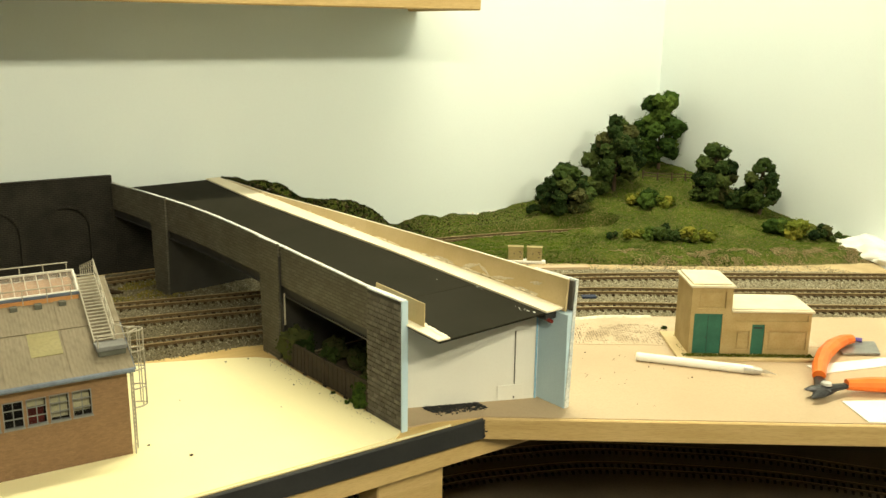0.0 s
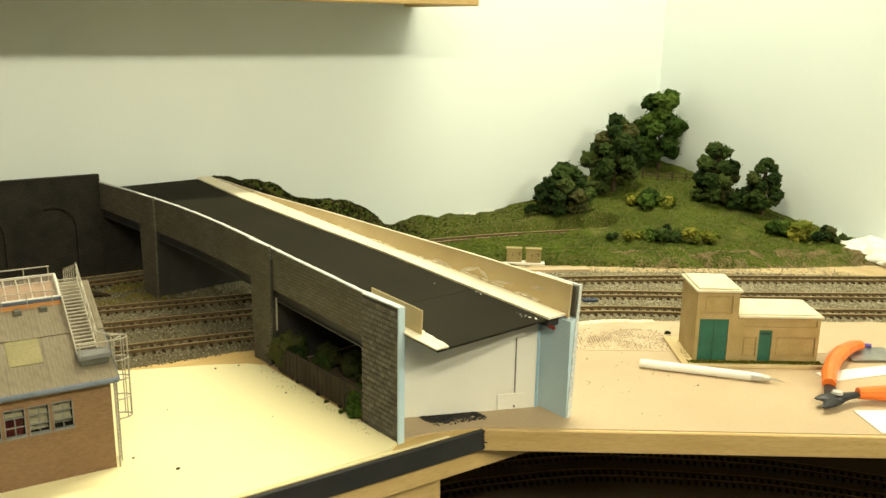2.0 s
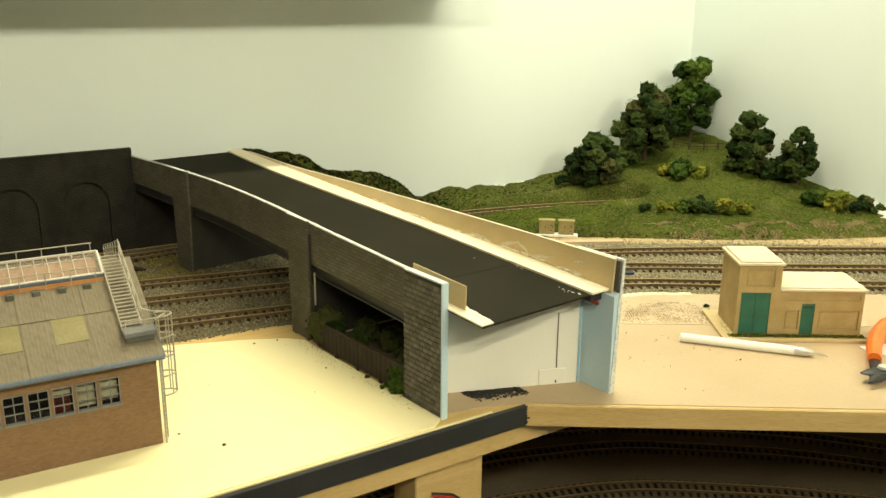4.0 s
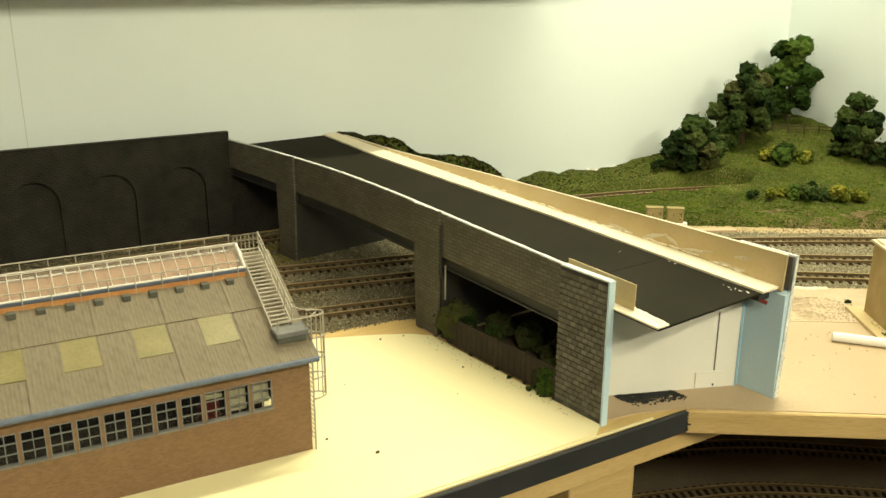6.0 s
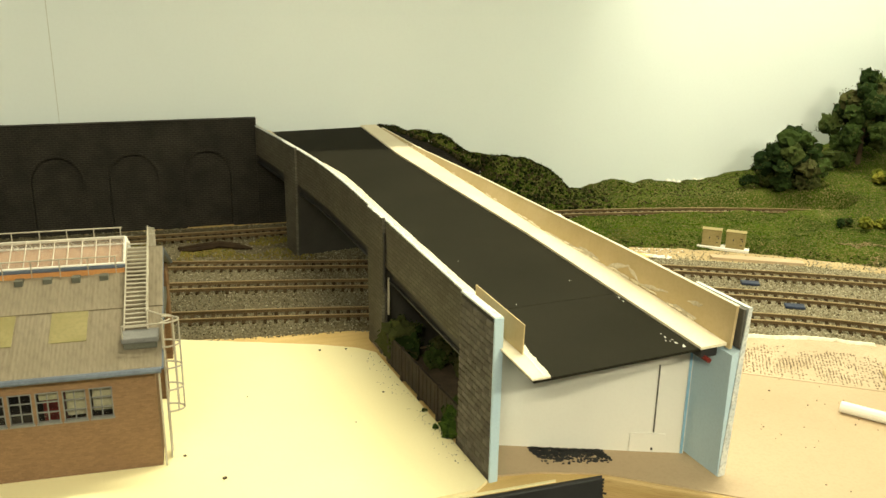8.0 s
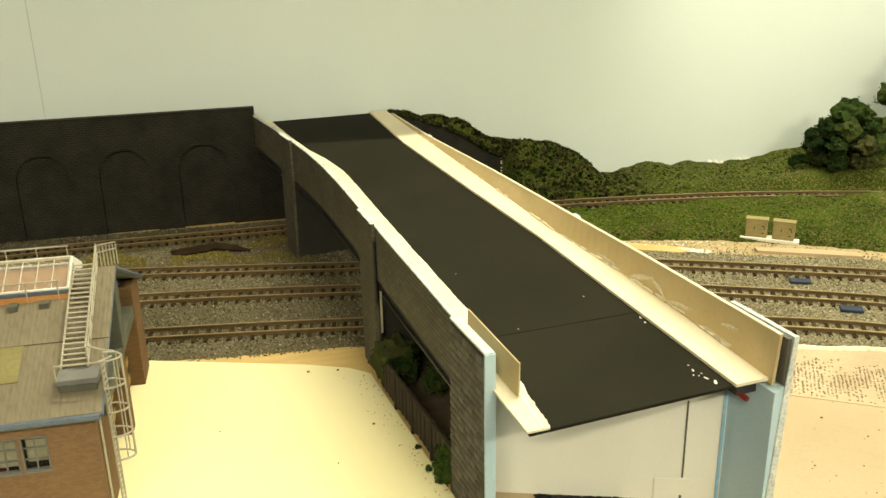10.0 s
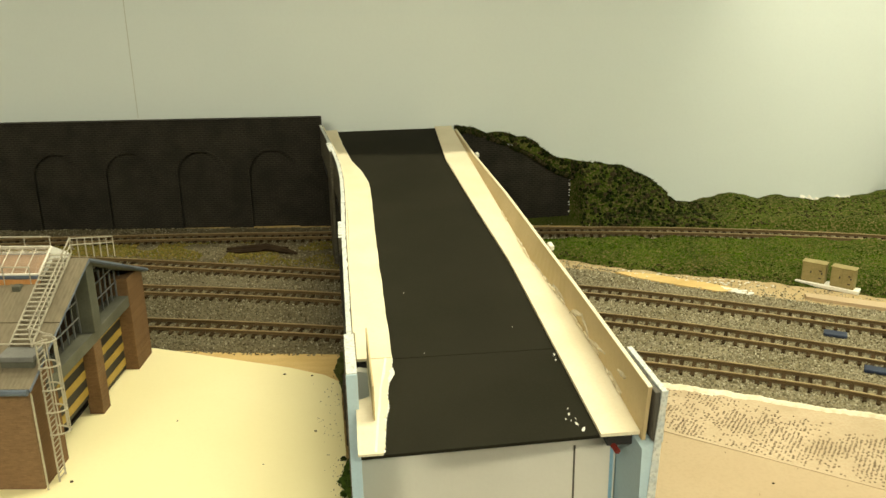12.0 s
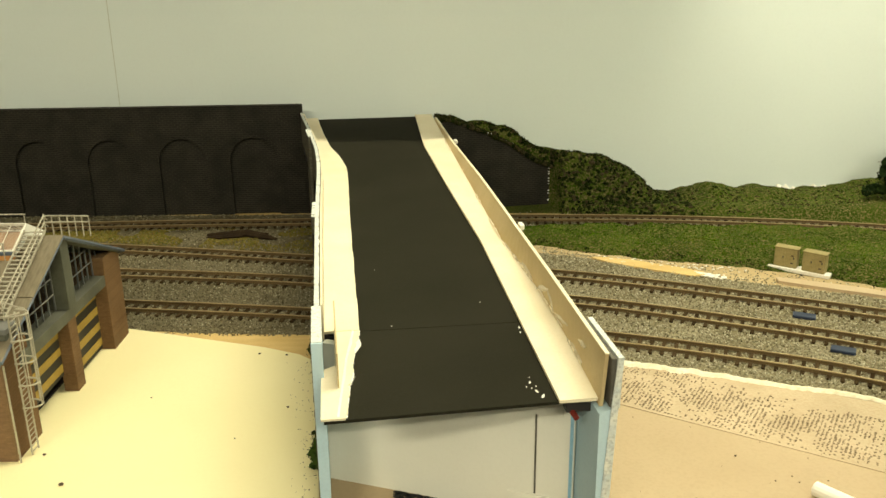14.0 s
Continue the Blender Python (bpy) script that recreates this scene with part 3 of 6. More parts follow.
rng = np.random.RandomState(7)
spots = []
for _ in range(80000):
    x = rng.uniform(-0.02, 1.1)
    a, b = sample(NEAR, x) - 0.003, sample(FAR, x)
    y = a + (b - a) * rng.uniform()
    if x < 0.36 and y > 0.97 and rng.uniform() < 0.5:
        continue
    spots.append((x, y, bed(x, y) + 0.0004))
for _ in range(1300):
    x = rng.uniform(0.55, 1.1)
    y = sample(FAR, x) + (sample(LAWN, x) - sample(FAR, x)) * rng.uniform() ** 1.6
    spots.append((x, y, 0.0018))
scatter("ballast_stones", [p for p in spots if p[0] < 0.42], 0.00092, M_STONES_DIRTY, "dirty brown-grey ballast stones between the sleepers", "ballast")
scatter("ballast_stones", [p for p in spots if p[0] >= 0.42], 0.00092, M_STONES, "loose grey and buff ballast stones between the sleepers", "ballast")
line = path_points(BACK, 0.004)
spots = []
for x, y, dx, dy in line:
    if x > 0.45:
        for _ in range(22):
            o = rng.normal() * 0.011
            spots.append((x - dy * o, y + dx * o, 0.0012 + rng.uniform(0, 0.001)))
branch = path_points([p for p in BACK if p[0] > 0.4], 0.01)
vs, fs = [], []
for x, y, dx, dy in branch:
    for o, z in ((-0.02, 0.0), (-0.015, 0.0016), (0.015, 0.0016), (0.02, 0.0)):
        vs.append((x - dy * o, y + dx * o, z + 0.0004 * bumpy(x, y + o, 200)))
for i in range(len(branch) - 1):
    for k in range(3):
        fs.append((4 * i + k, 4 * i + k + 1, 4 * i + k + 5, 4 * i + k + 4))
tagged(raw("branch_bed", vs, fs, M_BALLAST), "narrow ballast bed of the branch line", "ballast", kind="structure")
scatter("branch_ballast", spots, 0.001, M_STONES, "loose ballast along the branch line", "ballast")

spots = []
for _ in range(9000):
    x = rng.uniform(-0.05, 0.37)
    a, b = sample(UP, x) + 0.018, sample(BACK, x) - 0.014
    y = a + (b - a) * rng.beta(1.6, 1.3)
    if bumpy(x, y, 28, 9) > -0.18:
        spots.append((x, y, bed(x, y) + 0.0007))
scatter("moss_scatter", spots, 0.0011, M_MOSS, "yellow-brown mossy scatter between the tracks", "moss")

# sandy strip between the running lines and the grass
sheet("sand_strip", 0.5, 1.2, 120, 24, lambda x: sample(FAR, x) - 0.006, lambda x: sample(LAWN, x) + 0.02, lambda x, y: 0.0014 + 0.0008 * bumpy(x, y, 120, 2), M_SAND, "sandy path between the tracks and the grass bank", "path")

# ---- grass hill in the corner of the room ----
RIDGE = [(0.46, 0.100), (0.54, 0.100), (0.565, 0.0955), (0.584, 0.077), (0.623, 0.061), (0.668, 0.056), (0.6935, 0.050), (0.714, 0.035), (0.734, 0.018), (0.754, 0.0145), (0.798, 0.022), (0.83, 0.0166), (0.844, 0.021), (0.8965, 0.0135), (0.96, 0.0125), (1.05, 0.014), (1.2, 0.02), (1.3, 0.02)]


def smooth(a, b, v):
    v = max(0.0, min(1.0, (v - a) / (b - a)))
    return v * v * (3 - 2 * v)


def hill(x, y):
    p = Vector((x, y))
    d = (p - W0).dot(OUT)
    r = math.hypot(x - 1.278, y - 1.01)
    main = 0.066 * math.exp(-(r / 0.24) ** 2)
    lawn = 0.0095 * smooth(-0.004, 0.032, y - sample(LAWN, x))
    tr = abs(y - sample(BACK, x)) if x < 1.0 else math.hypot(x - 1.0, y - 0.89)
    cut = smooth(0.018, 0.040, tr) if x < 1.0 and y < sample(BACK, x) else smooth(0.017, 0.034, tr)
    k = smooth(0.6185, 0.628, x)
    dw = 0.0045 + 0.175 * max(0.0, 0.6185 - x)
    far = smooth(0.70, 0.78, x)
    ridge = sample(RIDGE, x) * (1 - smooth(0.55 * dw * (1 - k) + (0.012 + 0.006 * far) * k, 0.92 * dw * (1 - k) + (0.05 + 0.025 * far) * k, d))
    wob = 0.0042 * bumpy(x, y, 22, 1) + 0.0028 * bumpy(x, y, 60, 6) + 0.0009 * bumpy(x, y, 170, 9)
    if y > sample(BACK, x):
        lawn *= smooth(0.622, 0.66, x)
        wob *= smooth(0.622, 0.66, x)
    body = max(ridge * (1 + 0.12 * bumpy(x, y, 40, 8)), max(main, 0.0) + lawn)
    edge = smooth(-0.004, 0.02, y - sample(LAWN, x))
    return cut * (body + wob * edge) - 0.0006 * (1 - cut) - 0.001 * (1 - edge)


def back_y(x):
    return W0.y + (x - W0.x) * ALONG.y / ALONG.x - 0.002


sheet("hill", 0.5, 1.272, 260, 150, lambda x: sample(LAWN, x) - 0.003, back_y, hill, M_SOIL, "grassy modelled hill rising into the room's corner", "hill")

swards = {"plain": ([], []), "dark": ([], []), "dry": ([], [])}
n = 0
rng = np.random.RandomState(11)
while n < 130000:
    x = rng.uniform(0.52, 1.27)
    a = sample(LAWN, x)
    y = a + (back_y(x) - a) * rng.uniform()
    if x < 1.0 and (abs(y - sample(BACK, x)) < 0.018 or (x < 0.625 and y > sample(BACK, x))):
        n += 1
        continue
    bare = bumpy(x, y, 16, 12) + 0.8 * smooth(0.012, 0.0, y - a) - 0.15
    bare -= 0.3 * smooth(0.92, 0.84, x)
    if x > 0.9:
        bare += 0.42 * smooth(0.075, 0.02, y - a)
    n += 1
    if x < 1.0 and y > sample(BACK, x) and rng.uniform() < 0.93 * smooth(1.0, 0.9, x):
        continue
    if bare > 0.32 and rng.uniform() < 0.8:
        continue
    z = hill(x, y) - 0.0003
    h = rng.uniform(0.0004, 0.0013)
    t = rng.uniform(0, 6.283)
    w = 0.0006
    lean = rng.normal(size=2) * 0.0007
    tone = 1.1 * bumpy(x, y, 14, 47) + bumpy(x, y, 30, 41) + 0.7 * bumpy(x, y, 85, 43) + 0.25 * rng.normal() + 0.12
    blades_v, blades_f = swards["dark" if tone > 0.3 else "dry" if tone < -0.7 else "plain"]
    k = len(blades_v)
    c, s = math.cos(t) * w, math.sin(t) * w
    blades_v += [(x - c, y - s, z), (x + c, y + s, z), (x + lean[0], y + lean[1], z + h), (x + s, y - c, z), (x - s, y + c, z)]
    blades_f += [(k, k + 1, k + 2), (k + 3, k + 4, k + 2)]
for tone, mat, lab in (("plain", M_GRASS, "short green static grass with bare patches on the hill"), ("dark", M_GRASS_DARK, "darker green tufts in the static grass"), ("dry", M_GRASS_LIGHT, "dry yellow-green patches in the static grass")):
    tagged(raw("grass", *swards[tone], mat), lab, "grass", kind="stuff")


# crumbly brown earth showing through the grass
rng = np.random.RandomState(17)
spots = []
for _ in range(26000):
    x = rng.uniform(0.56, 1.25)
    a = sample(LAWN, x)
    y = a + (back_y(x) - a) * rng.uniform() ** 1.7
    if x < 1.0 and abs(y - sample(BACK, x)) < 0.02:
        continue
    bare = bumpy(x, y, 16, 12) + 0.8 * smooth(0.012, 0.0, y - a) - 0.15
    bare -= 0.3 * smooth(0.92, 0.84, x)
    if x > 0.9:
        bare += 0.42 * smooth(0.075, 0.02, y - a)
    if bare > 0.34 + 0.2 * rng.uniform():
        spots.append((x, y, hill(x, y) + 0.0003))
for _ in range(16000):
    x = rng.uniform(0.90, 1.19)
    y = sample(LAWN, x) + 0.058 * rng.uniform() ** 1.2
    if bumpy(x * 0.6, y, 60, 33) + 0.5 * bumpy(x, y, 120, 35) > 0.08:
        spots.append((x, y, hill(x, y) + 0.0007))
scatter("earth_crumbs", spots, 0.0007, M_EARTH, "crumbly brown earth in the bare patches of the grass", "earth")

# ---- trees and bushes ----
bm = bmesh.new()
bmesh.ops.create_icosphere(bm, subdivisions=3, radius=1)
bm.verts.ensure_lookup_table()
ICO_V, ICO_F = [tuple(v.co) for v in bm.verts], [tuple(v.index for v in f.verts) for f in bm.faces]
bm.free()


bm = bmesh.new()
bmesh.ops.create_icosphere(bm, subdivisions=1, radius=1)
bm.verts.ensure_lookup_table()
LOW_V, LOW_F = [tuple(v.co) for v in bm.verts], [tuple(v.index for v in f.verts) for f in bm.faces]
bm.free()


def foliage(clumps, leaf, count, seed, core=0.95, ball=None):
    """Ragged clumps: small crossed leaves spread over lumpy balls, with a darker solid core of small facets."""
    g = np.random.RandomState(seed)
    vs, fs = [], []
    for cx, cy, cz, r in clumps:
        if core:
            k = len(vs)
            ball_v, ball_f = ball or (ICO_V, ICO_F)
            for c in ball_v:
                q = 0.78 + 0.5 * noise.noise(Vector((cx * 90, cy * 90, cz * 90)) + Vector(c) * 1.9) + 0.22 * noise.noise(Vector((cx, cy, cz)) * 70 + Vector(c) * 5)
                vs.append((cx + c[0] * r * core * q, cy + c[1] * r * core * q, cz + c[2] * r * core * q * 0.9))
            fs += [tuple(i + k for i in t) for t in ball_f]
        for _ in range(int(count * (r / 0.012) ** 2)):
            d = g.normal(size=3)
            d /= np.linalg.norm(d)
            lump = 0.74 + 0.5 * noise.noise(Vector((cx * 90 + d[0] * 2.2, cy * 90 + d[1] * 2.2, cz * 90 + d[2] * 2.2)))
            p = np.array((cx, cy, cz)) + d * r * lump * g.uniform(0.55, 1.12) * np.array((1, 1, 0.88))
            out = d + g.normal(size=3) * 0.45
            a = np.cross(out, g.normal(size=3))
            b = np.cross(out, a)
            a *= leaf * g.uniform(0.6, 1.3) / np.linalg.norm(a)
            b *= leaf * g.uniform(0.6, 1.3) / np.linalg.norm(b)
            k = len(vs)
            vs += [tuple(p - a * 0.5), tuple(p + b * 0.5), tuple(p + a * 0.5), tuple(p - b * 0.5 + 0.3 * a)]
            fs.append((k, k + 1, k + 2, k + 3))
    return vs, fs


def tree(x, y, height, wide, mat, label, seed, layers):
    z = hill(x, y)
    t = thing("tree", pose(x, y, z), label, "tree", "model trees on the hill")
    g = random.Random(seed)
    lean = g.uniform(-0.006, 0.006)
    trunk = [(0, 0, -0.004), (lean * 0.3, 0, height * 0.25), (lean, 0.002, height * 0.6), (lean * 1.2, 0, height * 0.92)]
    bm = rod(trunk, [0.0032, 0.0026, 0.0018, 0.0007], 7)
    for _ in range(9):
        f = g.uniform(0.25, 0.8)
        a = g.uniform(0, 6.28)
        l = wide * g.uniform(0.16, 0.28)
        p = Vector((lean * f * 1.3, 0, height * f))
        rod([p, p + Vector((math.cos(a) * l * 0.6, math.sin(a) * l * 0.6, l * 0.35)), p + Vector((math.cos(a) * l, math.sin(a) * l, l * 0.75))], [0.0012, 0.0009, 0.0004], 5, bm)
    part("trunk", bm, M_BARK, t, "thin brown trunk with limbs")
    clumps = []
    for f, w, n, r in layers:
        for i in range(n):
            a = 6.283 * i / n + g.uniform(-0.4, 0.4) + f * 9
            q = w * wide * 0.5 * g.uniform(0.75, 1.05) if n > 1 else 0
            clumps.append((lean * f + math.cos(a) * q, math.sin(a) * q, height * (f + g.uniform(-0.03, 0.03)), r * wide * g.uniform(0.85, 1.15)))
    vs, fs = foliage(clumps, 0.0026, 260, seed)
    raw("crown", vs, fs, mat, t)
    return t


FULL = [(0.24, 0.66, 5, 0.19), (0.38, 0.84, 6, 0.2), (0.54, 0.6, 4, 0.2), (0.68, 0.62, 4, 0.19), (0.82, 0.36, 3, 0.18), (0.93, 0.1, 2, 0.16), (0.5, 0.1, 2, 0.2)]
OPEN = [(0.22, 0.62, 4, 0.19), (0.33, 0.7, 4, 0.2), (0.56, 0.84, 5, 0.2), (0.62, 0.3, 2, 0.2), (0.75, 0.3, 2, 0.19), (0.9, 0.44, 4, 0.19)]
LOWC = [(0.16, 0.72, 6, 0.2), (0.38, 0.82, 6, 0.21), (0.6, 0.62, 5, 0.21), (0.82, 0.34, 3, 0.2), (0.45, 0.1, 2, 0.24)]
tree(1.224, 0.958, 0.126, 0.094, M_LEAF_LIGHT, "tall open mid-green model tree on the hill top", 21, OPEN)
tree(1.105, 0.952, 0.119, 0.093, M_LEAF, "tall dark green model tree on the hill", 26, FULL)
tree(0.988, 0.950, 0.075, 0.078, M_LEAF, "low round dark green model tree on the hill side", 23, LOWC)
tree(1.186, 0.82, 0.098, 0.07, M_LEAF, "dark green model tree leaning by the side wall", 24, LOWC)
tree(1.207, 0.748, 0.083, 0.06, M_LEAF, "narrow dark green model tree by the side wall", 25, FULL)


def bush(x, y, wide, high, mat, label, seed, z=None):
    z = hill(x, y) if z is None else z
    b = random.Random(seed)
    wide, high = (wide * 1.25, high * 1.25) if z > 0.003 else (wide, high)
    clumps = [(b.uniform(-0.5, 0.5) * wide, b.uniform(-0.3, 0.3) * wide, high * b.uniform(0.25, 0.7), high * b.uniform(0.4, 0.6)) for _ in range(5)]
    vs, fs = foliage(clumps, 0.0022, 300, seed)
    ob = raw("bush", vs, fs, mat)
    ob.matrix_world = pose(x, y, z)
    return tagged(ob, label, "bush", "foam bushes")


for i, (x, y, w, h, m, l) in enumerate((
        (0.965, 0.79, 0.022, 0.013, M_LEAF_YELLOW, "yellow-green foam bush on the grass"), (0.982, 0.778, 0.02, 0.014, M_LEAF_LIGHT, "mid-green foam bush on the grass"),
        (0.998, 0.764, 0.026, 0.017, M_LEAF, "dark green foam bush on the grass"), (1.015, 0.75, 0.02, 0.014, M_LEAF, "dark green foam bush on the grass"),
        (1.03, 0.738, 0.024, 0.016, M_LEAF_YELLOW, "yellow-green foam bush on the grass"), (1.05, 0.722, 0.024, 0.014, M_LEAF_YELLOW, "yellow-green foam bush on the grass"),
        (0.947, 0.815, 0.012, 0.007, M_LEAF, "small dark foam bush"), (1.098, 0.872, 0.03, 0.02, M_LEAF_LIGHT, "mid-green foam bush on the hill side"),
        (1.108, 0.852, 0.022, 0.016, M_LEAF_YELLOW, "yellow foam bush on the hill side"), (1.09, 0.892, 0.022, 0.014, M_LEAF_YELLOW, "yellow-green foam bush on the hill side"),
        (1.15, 0.685, 0.026, 0.02, M_LEAF_LIGHT, "mixed green foam bush near the side wall"), (1.165, 0.66, 0.026, 0.022, M_LEAF_YELLOW, "olive foam bush near the side wall"),
        (1.18, 0.64, 0.024, 0.016, M_LEAF, "dark foam bush near the side wall"), (1.195, 0.62, 0.022, 0.01, M_LEAF, "low dark foam bush near the side wall"),
        (0.955, 0.972, 0.02, 0.012, M_LEAF, "dark foam bush under a tree"), (1.0, 0.935, 0.024, 0.012, M_LEAF, "dark foam bush under a tree"),
        (1.21, 0.78, 0.04, 0.03, M_LEAF, "dark foam bush between two trees"), (1.06, 0.96, 0.03, 0.022, M_LEAF, "dark foam bush under the tall trees"))):
    bush(x, y, w, h, m, l, 40 + i)

# rough dark turf along the foot of the back wall
WALL_TOP = [(0.488, 0.105), (0.505, 0.102), (0.537, 0.09), (0.569, 0.0745), (0.601, 0.053), (0.6175, 0.0465)]
spots_v, spots_f = [], []
g = np.random.RandomState(31)
for x in np.arange(0.492, 1.02, 0.0034):
    for _ in range(22 if x < 0.76 else 26):
        xx = x + g.uniform(-0.004, 0.004)
        dd = g.uniform(0.001, 0.006 + 0.165 * max(0.0, 0.62 - xx)) if xx < 0.622 else g.uniform(0.003, 0.055 if xx < 0.7 else 0.075)
        yy = back_y(xx) - dd
        if xx > 0.622 and yy - sample(BACK, xx) < 0.019:
            continue
        if xx > 0.76 and g.uniform() < 0.25 + 0.9 * bumpy(xx, yy, 45, 71):
            continue
        zz = max(hill(xx, yy) - 0.001, sample(WALL_TOP, xx)) if xx < 0.622 else hill(xx, yy)
        v, f = foliage([(xx, yy, zz - 0.0008, g.uniform(0.0018, 0.0042) * (0.62 if xx > 0.76 else 1.0))], 0.0013, 420, g.randint(9999), 0.9, (LOW_V, LOW_F))
        k = len(spots_v)
        spots_v += v
        spots_f += [tuple(i + k for i in q) for q in f]
for x in np.arange(0.55, 1.0, 0.004):
    for _ in range(4):
        xx = x + g.uniform(-0.004, 0.004)
        yy = sample(LAWN, xx) + g.uniform(0.0, 0.016)
        v, f = foliage([(xx, yy, hill(xx, yy) - 0.0005, g.uniform(0.0015, 0.0034))], 0.0018, 200, g.randint(9999), core=0.0)
        k = len(spots_v)
        spots_v += v
        spots_f += [tuple(i + k for i in q) for q in f]
tagged(raw("turf", spots_v, spots_f, M_TURF), "coarse dark green turf on the bank along the wall", "turf", kind="stuff")

# rustic fence near the hill top
fence = thing("fence", pose(0, 0, 0), "brown rustic rail fence near the hill top", "fence")
fp = [(1.168, 0.945), (1.185, 0.928), (1.202, 0.912), (1.219, 0.898), (1.236, 0.884)]
for x, y in fp:
    part("post", box(x - 0.0009, y - 0.0009, hill(x, y) - 0.002, x + 0.0009, y + 0.0009, hill(x, y) + 0.014), M_BARK, fence)
for (x, y), (u, v) in zip(fp, fp[1:]):
    for h in (0.006, 0.011):
        part("rail", rod([(x, y, hill(x, y) + h), (u, v, hill(u, v) + h)], 0.0008, 5), M_BARK, fence)


# white plaster left bare at the layout's edge, and a torn strip at the foot of the wall
def lump(name, x, y, sx, sy, sz, seed, label):
    bm = bmesh.new()
    bmesh.ops.create_icosphere(bm, subdivisions=4, radius=1)
    for v in bm.verts:
        k = 1 + 0.35 * noise.noise(v.co * 2.2 + Vector((seed, 0, 0))) + 0.12 * noise.noise(v.co * 7 + Vector((seed, 3, 0)))
        v.co = Vector((v.co.x * sx * k, v.co.y * sy * k, max(-0.2, v.co.z) * sz * k))
    ob = part(name, bm, M_PLASTER)
    ob.data.shade_smooth()
    ob.matrix_world = pose(x, y, 0.001)
    return tagged(ob, label, "plaster", "bare plaster lumps")


lump("plaster_mound", 1.205, 0.565, 0.035, 0.065, 0.024, 1.0, "bare white plaster mound against the side wall")
lump("plaster_mound", 1.19, 0.50, 0.045, 0.05, 0.018, 5.0, "bare white plaster mound against the side wall")
lump("plaster_mound", 1.232, 0.645, 0.018, 0.04, 0.014, 9.0, "bare white plaster edge against the side wall")
vs, fs = [], []
N = 60
for i in range(N + 1):
    s = 0.74 + 0.16 * i / N
    h = 0.009 + 0.005 * abs(bumpy(i * 0.35, 1.3, 1.0)) * 2 + random.uniform(0, 0.003)
    x, y = from_wall(s, 0.004)
    vs += [(x, y, 0.0), (x, y, h + 0.004), (x + OUT.x * 0.006, y + OUT.y * 0.006, h), (x + OUT.x * 0.010, y + OUT.y * 0.010, 0.0)]
for i in range(N):
    a, b = 4 * i, 4 * i + 4
    for k in range(4):
        fs.append((a + k, b + k, b + (k + 1) % 4, a + (k + 1) % 4))
tagged(raw("plaster_strip", vs, fs, M_PLASTER), "torn white plaster strip along the wall behind the grass", "plaster")

# ---- dark arched retaining wall and the sloping wall beyond the bridge ----
AW0, AW1 = (-0.6, 1.1609), (0.3432, 1.0837)
arch_wall = thing("arched_wall", wall_frame(AW0, AW1), "dark grey brick retaining wall with blind arches", "retaining wall")
AL = (Vector(AW1) - Vector(AW0)).length
PITCH, HALF, SPRING, RISE, TOPZ = 0.0772, 0.0255, 0.0605, 0.0265, 0.1205
part("backing", box(0, 0.0042, 0, AL, 0.008, TOPZ), M_DARKBRICK, arch_wall)
first = AL - 0.0555
x1 = AL
k = 0
while first - k * PITCH > 0.05:
    c = first - k * PITCH
    x0 = c - PITCH / 2
    arc = [(c + HALF * math.cos(a), SPRING + RISE * math.sin(a)) for a in (math.pi * i / 14 for i in range(15))]
    pts = [(x0, 0), (c - HALF, 0)] + arc[::-1] + [(c + HALF, 0), (x1, 0), (x1, TOPZ), (x0, TOPZ)]
    bay = part("arch_bay", upright(pts, 0, 0.0042), M_DARKBRICK, arch_wall)
    bm = bmesh.new()
    for i in range(14):
        a0, a1 = math.pi * i / 14, math.pi * (i + 1) / 14
        q = [(c + r * HALF * math.cos(a), SPRING + r * RISE * math.sin(a)) for r, a in ((1.0, a0), (1.09, a0), (1.09, a1), (1.0, a1))]
        upright(q, -0.0007, 0.0, bm)
    part("arch_ring", bm, M_DARKBRICK, bay)
    x1 = x0
    k += 1
part("coping", box(0, -0.0008, TOPZ, AL, 0.0075, TOPZ + 0.0014, 0.0003), M_DARKBRICK, arch_wall)

RW0, RW1 = (0.488, 1.0700), (0.619, 1.0785)
side_wall = thing("sloping_wall", wall_frame(RW0, RW1), "dark grey sloping retaining wall with chipped edge", "retaining wall")
part("wall_sheet", upright([(0, 0), (0.1295, 0), (0.1295, 0.0465), (0.113, 0.053), (0.081, 0.0745), (0.049, 0.09), (0.017, 0.102), (0, 0.105)], 0, 0.005), M_DARKBRICK, side_wall)
bm = bmesh.new()
g = random.Random(5)
for _ in range(16):
    z = g.uniform(0.004, 0.046)
    box(0.128, -0.0005, z, 0.1298, 0.0002, z + g.uniform(0.0004, 0.0012), 0, bm)
for _ in range(14):
    x = g.uniform(0.05, 0.1)
    z = sample([(0.049, 0.09), (0.081, 0.0745), (0.113, 0.053)], x)
    box(x, -0.0004, z - 0.0005, x + g.uniform(0.0008, 0.002), 0.003, z + 0.0006, 0, bm)
part("chips", bm, M_PLASTER, side_wall, "white chipped plaster spots")

# ---- the unfinished road bridge ----
bridge = thing("road_bridge", pose(0, 0, 0), "unfinished grey model road bridge with card roadway over the tracks", "bridge")


def road_z(y):
    return 0.0835 + (y - 0.47) * 0.033


